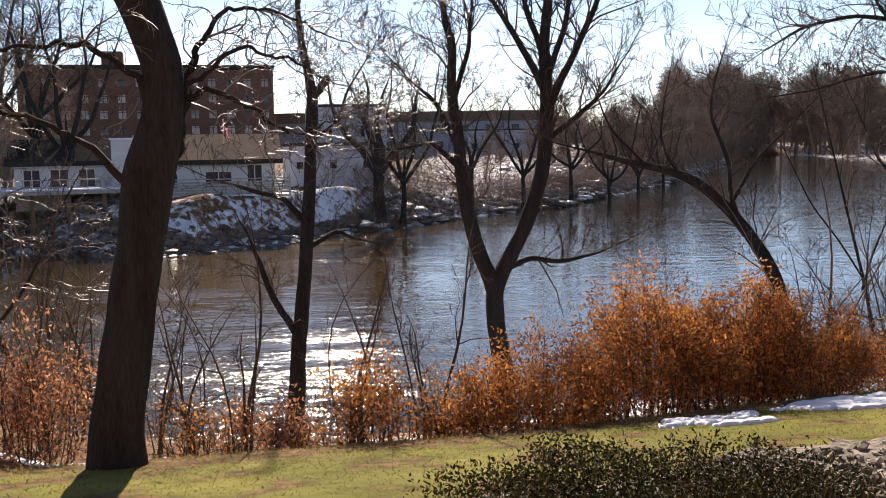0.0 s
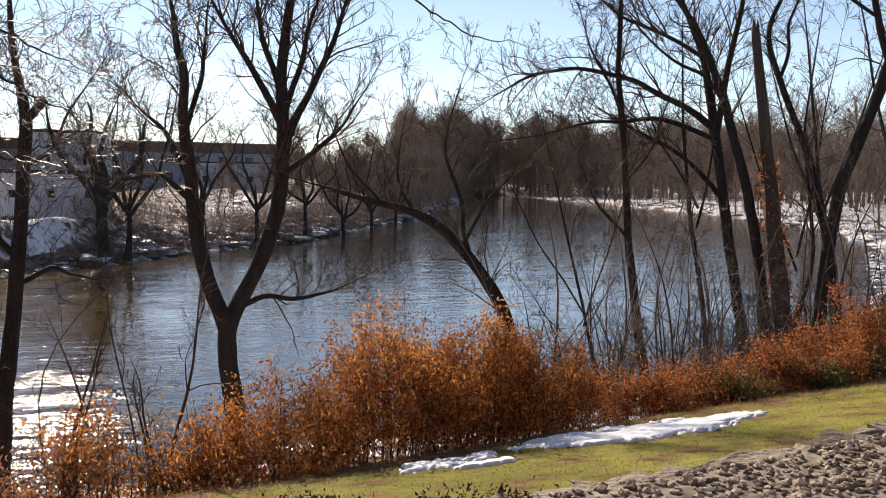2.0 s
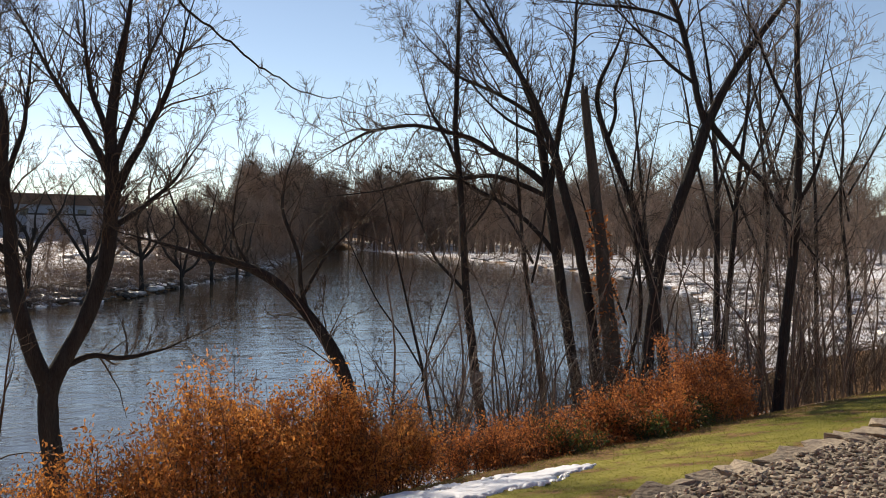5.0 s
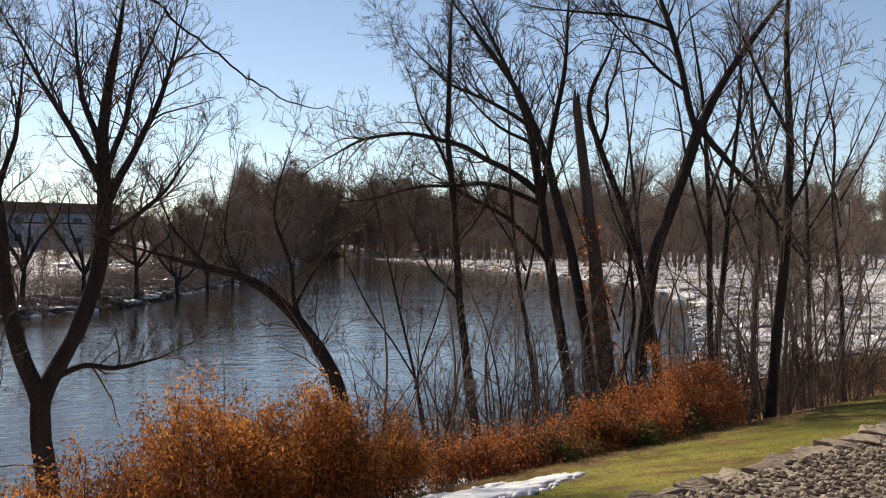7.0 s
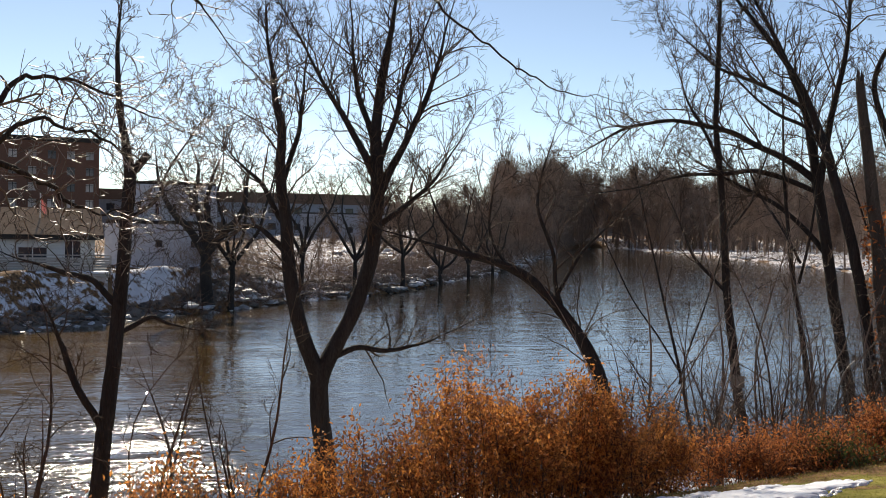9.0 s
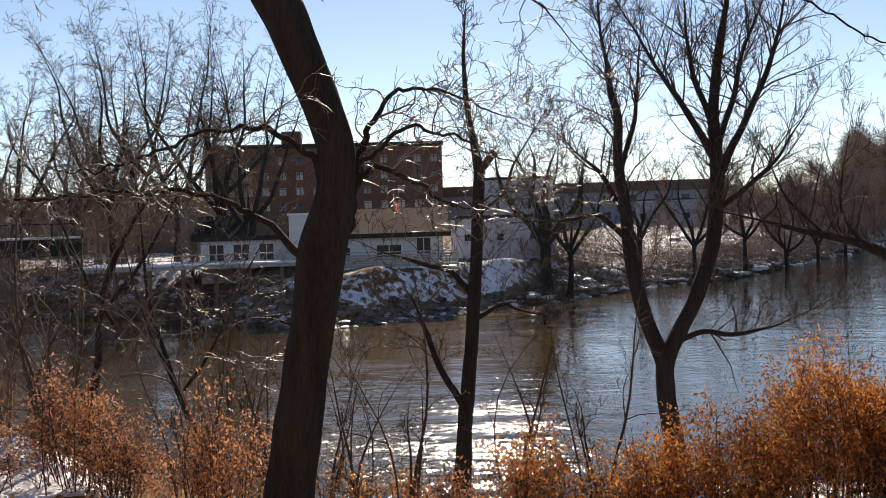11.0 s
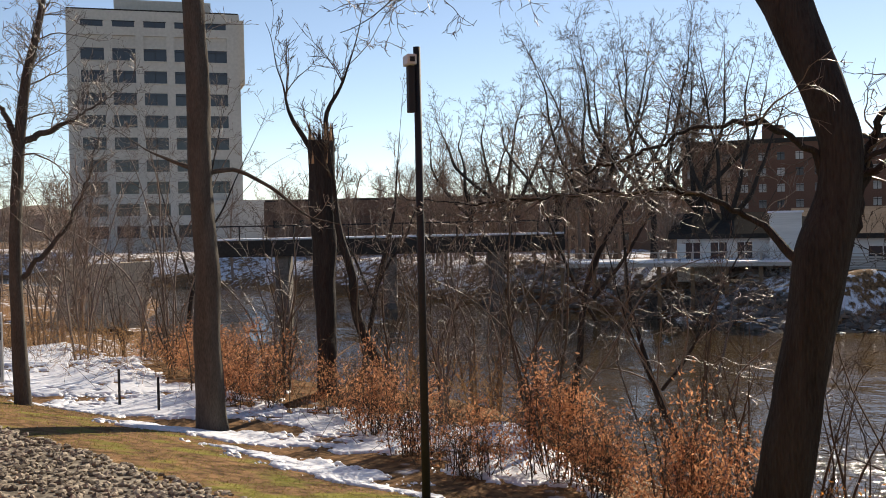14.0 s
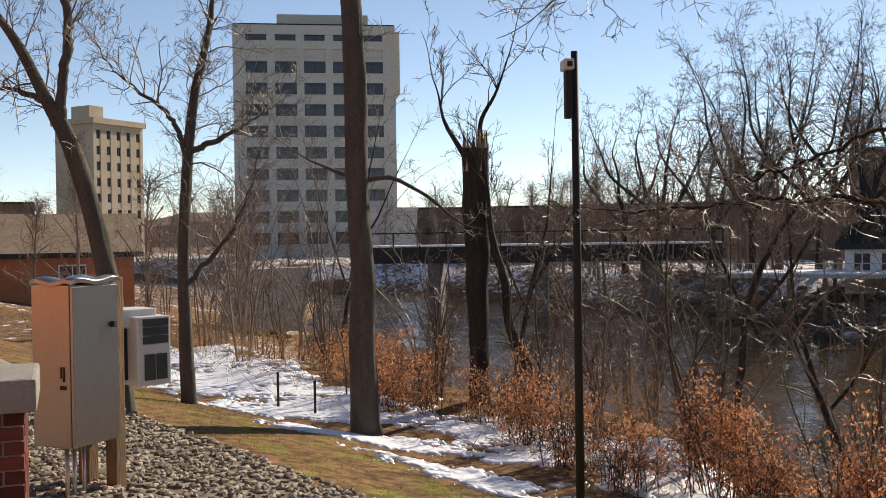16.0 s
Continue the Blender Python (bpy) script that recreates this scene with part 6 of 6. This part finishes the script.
def cabinet():
    z = 0.12
    ob = thing("utility_cabinet", (-6.17, 2.91, z), 110, "brushed steel utility cabinet with a dented hood on posts", "cabinet")
    h0, h1 = 0.30, 1.30
    part("body", boxes(((0.0, 0.0, h0), (0.395, 0.31, h1)), bevel=0.006), STEEL, ob)
    bm = boxes(((-0.006, -0.03, h1), (0.40, 0.318, h1 + 0.03)))
    bmesh.ops.subdivide_edges(bm, edges=bm.edges[:], cuts=5, use_grid_fill=True)
    for v in bm.verts:
        v.co.z += 0.012 * math.sin(v.co.x * 22) + 0.012 * math.sin(v.co.y * 26 + 1)
    part("hood", bm, STEEL, ob, "dented steel hood", smooth=True)
    door = part("door", boxes(((0.006, -0.024, h0 + 0.01), (0.389, -0.003, h1 - 0.01)), bevel=0.004), STEEL, ob)
    part("handle", boxes(((0.325, -0.05, h0 + 0.72), (0.355, -0.025, h0 + 0.76)), bevel=0.004), STEELDARK, door)
    bm = boxes(((-0.004, 0.03, h0 + 0.36), (-0.001, 0.08, h0 + 0.385)), ((-0.004, 0.04, h0 + 0.41), (-0.001, 0.055, h0 + 0.50)), ((-0.004, 0.065, h0 + 0.43), (-0.001, 0.075, h0 + 0.50)))
    part("marking", bm, RUSTMARK, ob, "dark scrawled marks")
    part("post", boxes(((0.44, 0.06, -0.35), (0.53, 0.15, h1 + 0.03)), bevel=0.006), POSTWOOD, ob)
    part("post", boxes(((0.44, 0.30, -0.35), (0.53, 0.39, h1 - 0.05)), bevel=0.006), POSTWOOD, ob)
    for x in (0.10, 0.16, 0.24):
        bm = bmesh.new()
        bmesh.ops.create_cone(bm, cap_ends=True, segments=10, radius1=0.014, radius2=0.014, depth=0.66)
        bmesh.ops.translate(bm, verts=bm.verts[:], vec=(x, 0.14, 0.02))
        part("conduit", bm, STEEL, ob, smooth=True)
    ac = part("cooling_unit", boxes(((-0.13, -0.16, -0.24), (0.13, 0.16, 0.24)), bevel=0.012), ACWHITE, ob, "grey-white cooling unit", at=pose(0.95, 0.28, 0.80, 0, 0, -20))
    part("upper_shell", boxes(((-0.26, -0.06, 0.16), (0.08, 0.22, 0.29)), bevel=0.012), ACWHITE, ac)
    for i in range(3):
        part("louver", boxes(((-0.085, -0.172, 0.05 + i * 0.06), (0.105, -0.161, 0.105 + i * 0.06)), bevel=0.003), ACDARK, ac)
    for i in range(2):
        part("vent_grille", boxes(((-0.075 + i * 0.09, -0.172, -0.2), (0.005 + i * 0.09, -0.161, -0.02)), bevel=0.003), ACDARK, ac)
    part("mount", boxes(((-0.34, -0.03, -0.2), (-0.131, 0.1, 0.2))), STEELDARK, ac)


cabinet()


def brick_pier():
    ob = thing("brick_pier", (-5.43, 2.03, 0.0), 66, "dark red brick pier with a stone cap", "pier")
    part("mortar_core", boxes(((-0.28, -0.28, -0.3), (0.28, 0.28, 0.88))), MORTAR, ob)
    brick = bpy.data.meshes.new("brick")
    bm = boxes(((-0.0925, -0.045, -0.0305), (0.0925, 0.045, 0.0305)), bevel=0.004)
    bm.to_mesh(brick)
    bm.free()
    brick.materials.append(BRICK)
    for r in range(15):
        z = 0.845 - r * 0.07
        for s in range(4):
            rot = Matrix.Rotation(radians(90 * s), 4, "Z")
            for off in (-0.195, 0.0, 0.195) if (r + s) % 2 else (-0.0975, 0.0975):
                part("brick", brick, None, ob, at=rot @ Matrix.Translation((off, -0.245, z)))
    part("cap", boxes(((-0.35, -0.35, 0.88), (0.35, 0.35, 1.04)), bevel=0.02), CAPSTONE, ob)


brick_pier()

for x, y, h in ((-12.6, 9.0, 0.55), (-11.7, 9.0, 0.5)):
    st = thing("garden_stake", (x, y, float(height(x, y))), 0, "short thin metal stake in the snow", "stake", "stakes")
    part("rod", boxes(((-0.014, -0.014, -0.15), (0.014, 0.014, h)), bevel=0.004), STEELDARK, st)


# ---- the brick house behind the viewer ----
tagged(part("wall_south", boxes(((-20, -11.4, -0.5), (20, -11.0, 7.5))), REDWALL), "plain sunlit brick house wall facing the river", "wall", kind="structure")

top = thing("splintered_crown", (-10.46 - 0.04 * 0.73, 11.17 - 0.04 * 0.68, 2.9), 43, "pale splintered wood at a snapped trunk top", "broken wood")
sp = np.random.default_rng(77)
for i in range(11):
    a = i / 11 * 6.283
    r = 0.165
    p = np.array([(math.cos(a) * r, math.sin(a) * r, -0.25), (math.cos(a) * r, math.sin(a) * r, 0.1), (math.cos(a) * r * 1.05, math.sin(a) * r, sp.uniform(0.15, 0.42))])
    part("splinter", tubes("splinter", [(p, np.array([0.04, 0.034, 0.006]))]), BROKEN if i % 4 else BARK, top)

jag = thing("splintered_crown", (11.26, 18.15, 4.62), -34, "jagged grey wood at a vine-covered snapped trunk", "broken wood")
for i in range(6):
    a = i / 6 * 6.283
    p = np.array([(math.cos(a) * 0.04, math.sin(a) * 0.04, -0.2), (math.cos(a) * 0.045, math.sin(a) * 0.045, 0.06), (math.cos(a) * 0.05, math.sin(a) * 0.05, sp.uniform(0.1, 0.32))])
    part("splinter", tubes("splinter", [(p, np.array([0.035, 0.03, 0.006]))]), BARK if i % 2 else BARK_LIGHT, jag)

tag = thing("tree_tag", (9.74, 19.90, -1.45), -26, "small pale plate fixed to a slim trunk", "tag")
part("plate", boxes(((-0.14, -0.012, -0.13), (0.14, 0.012, 0.13)), bevel=0.006), CAPSTONE, tag)
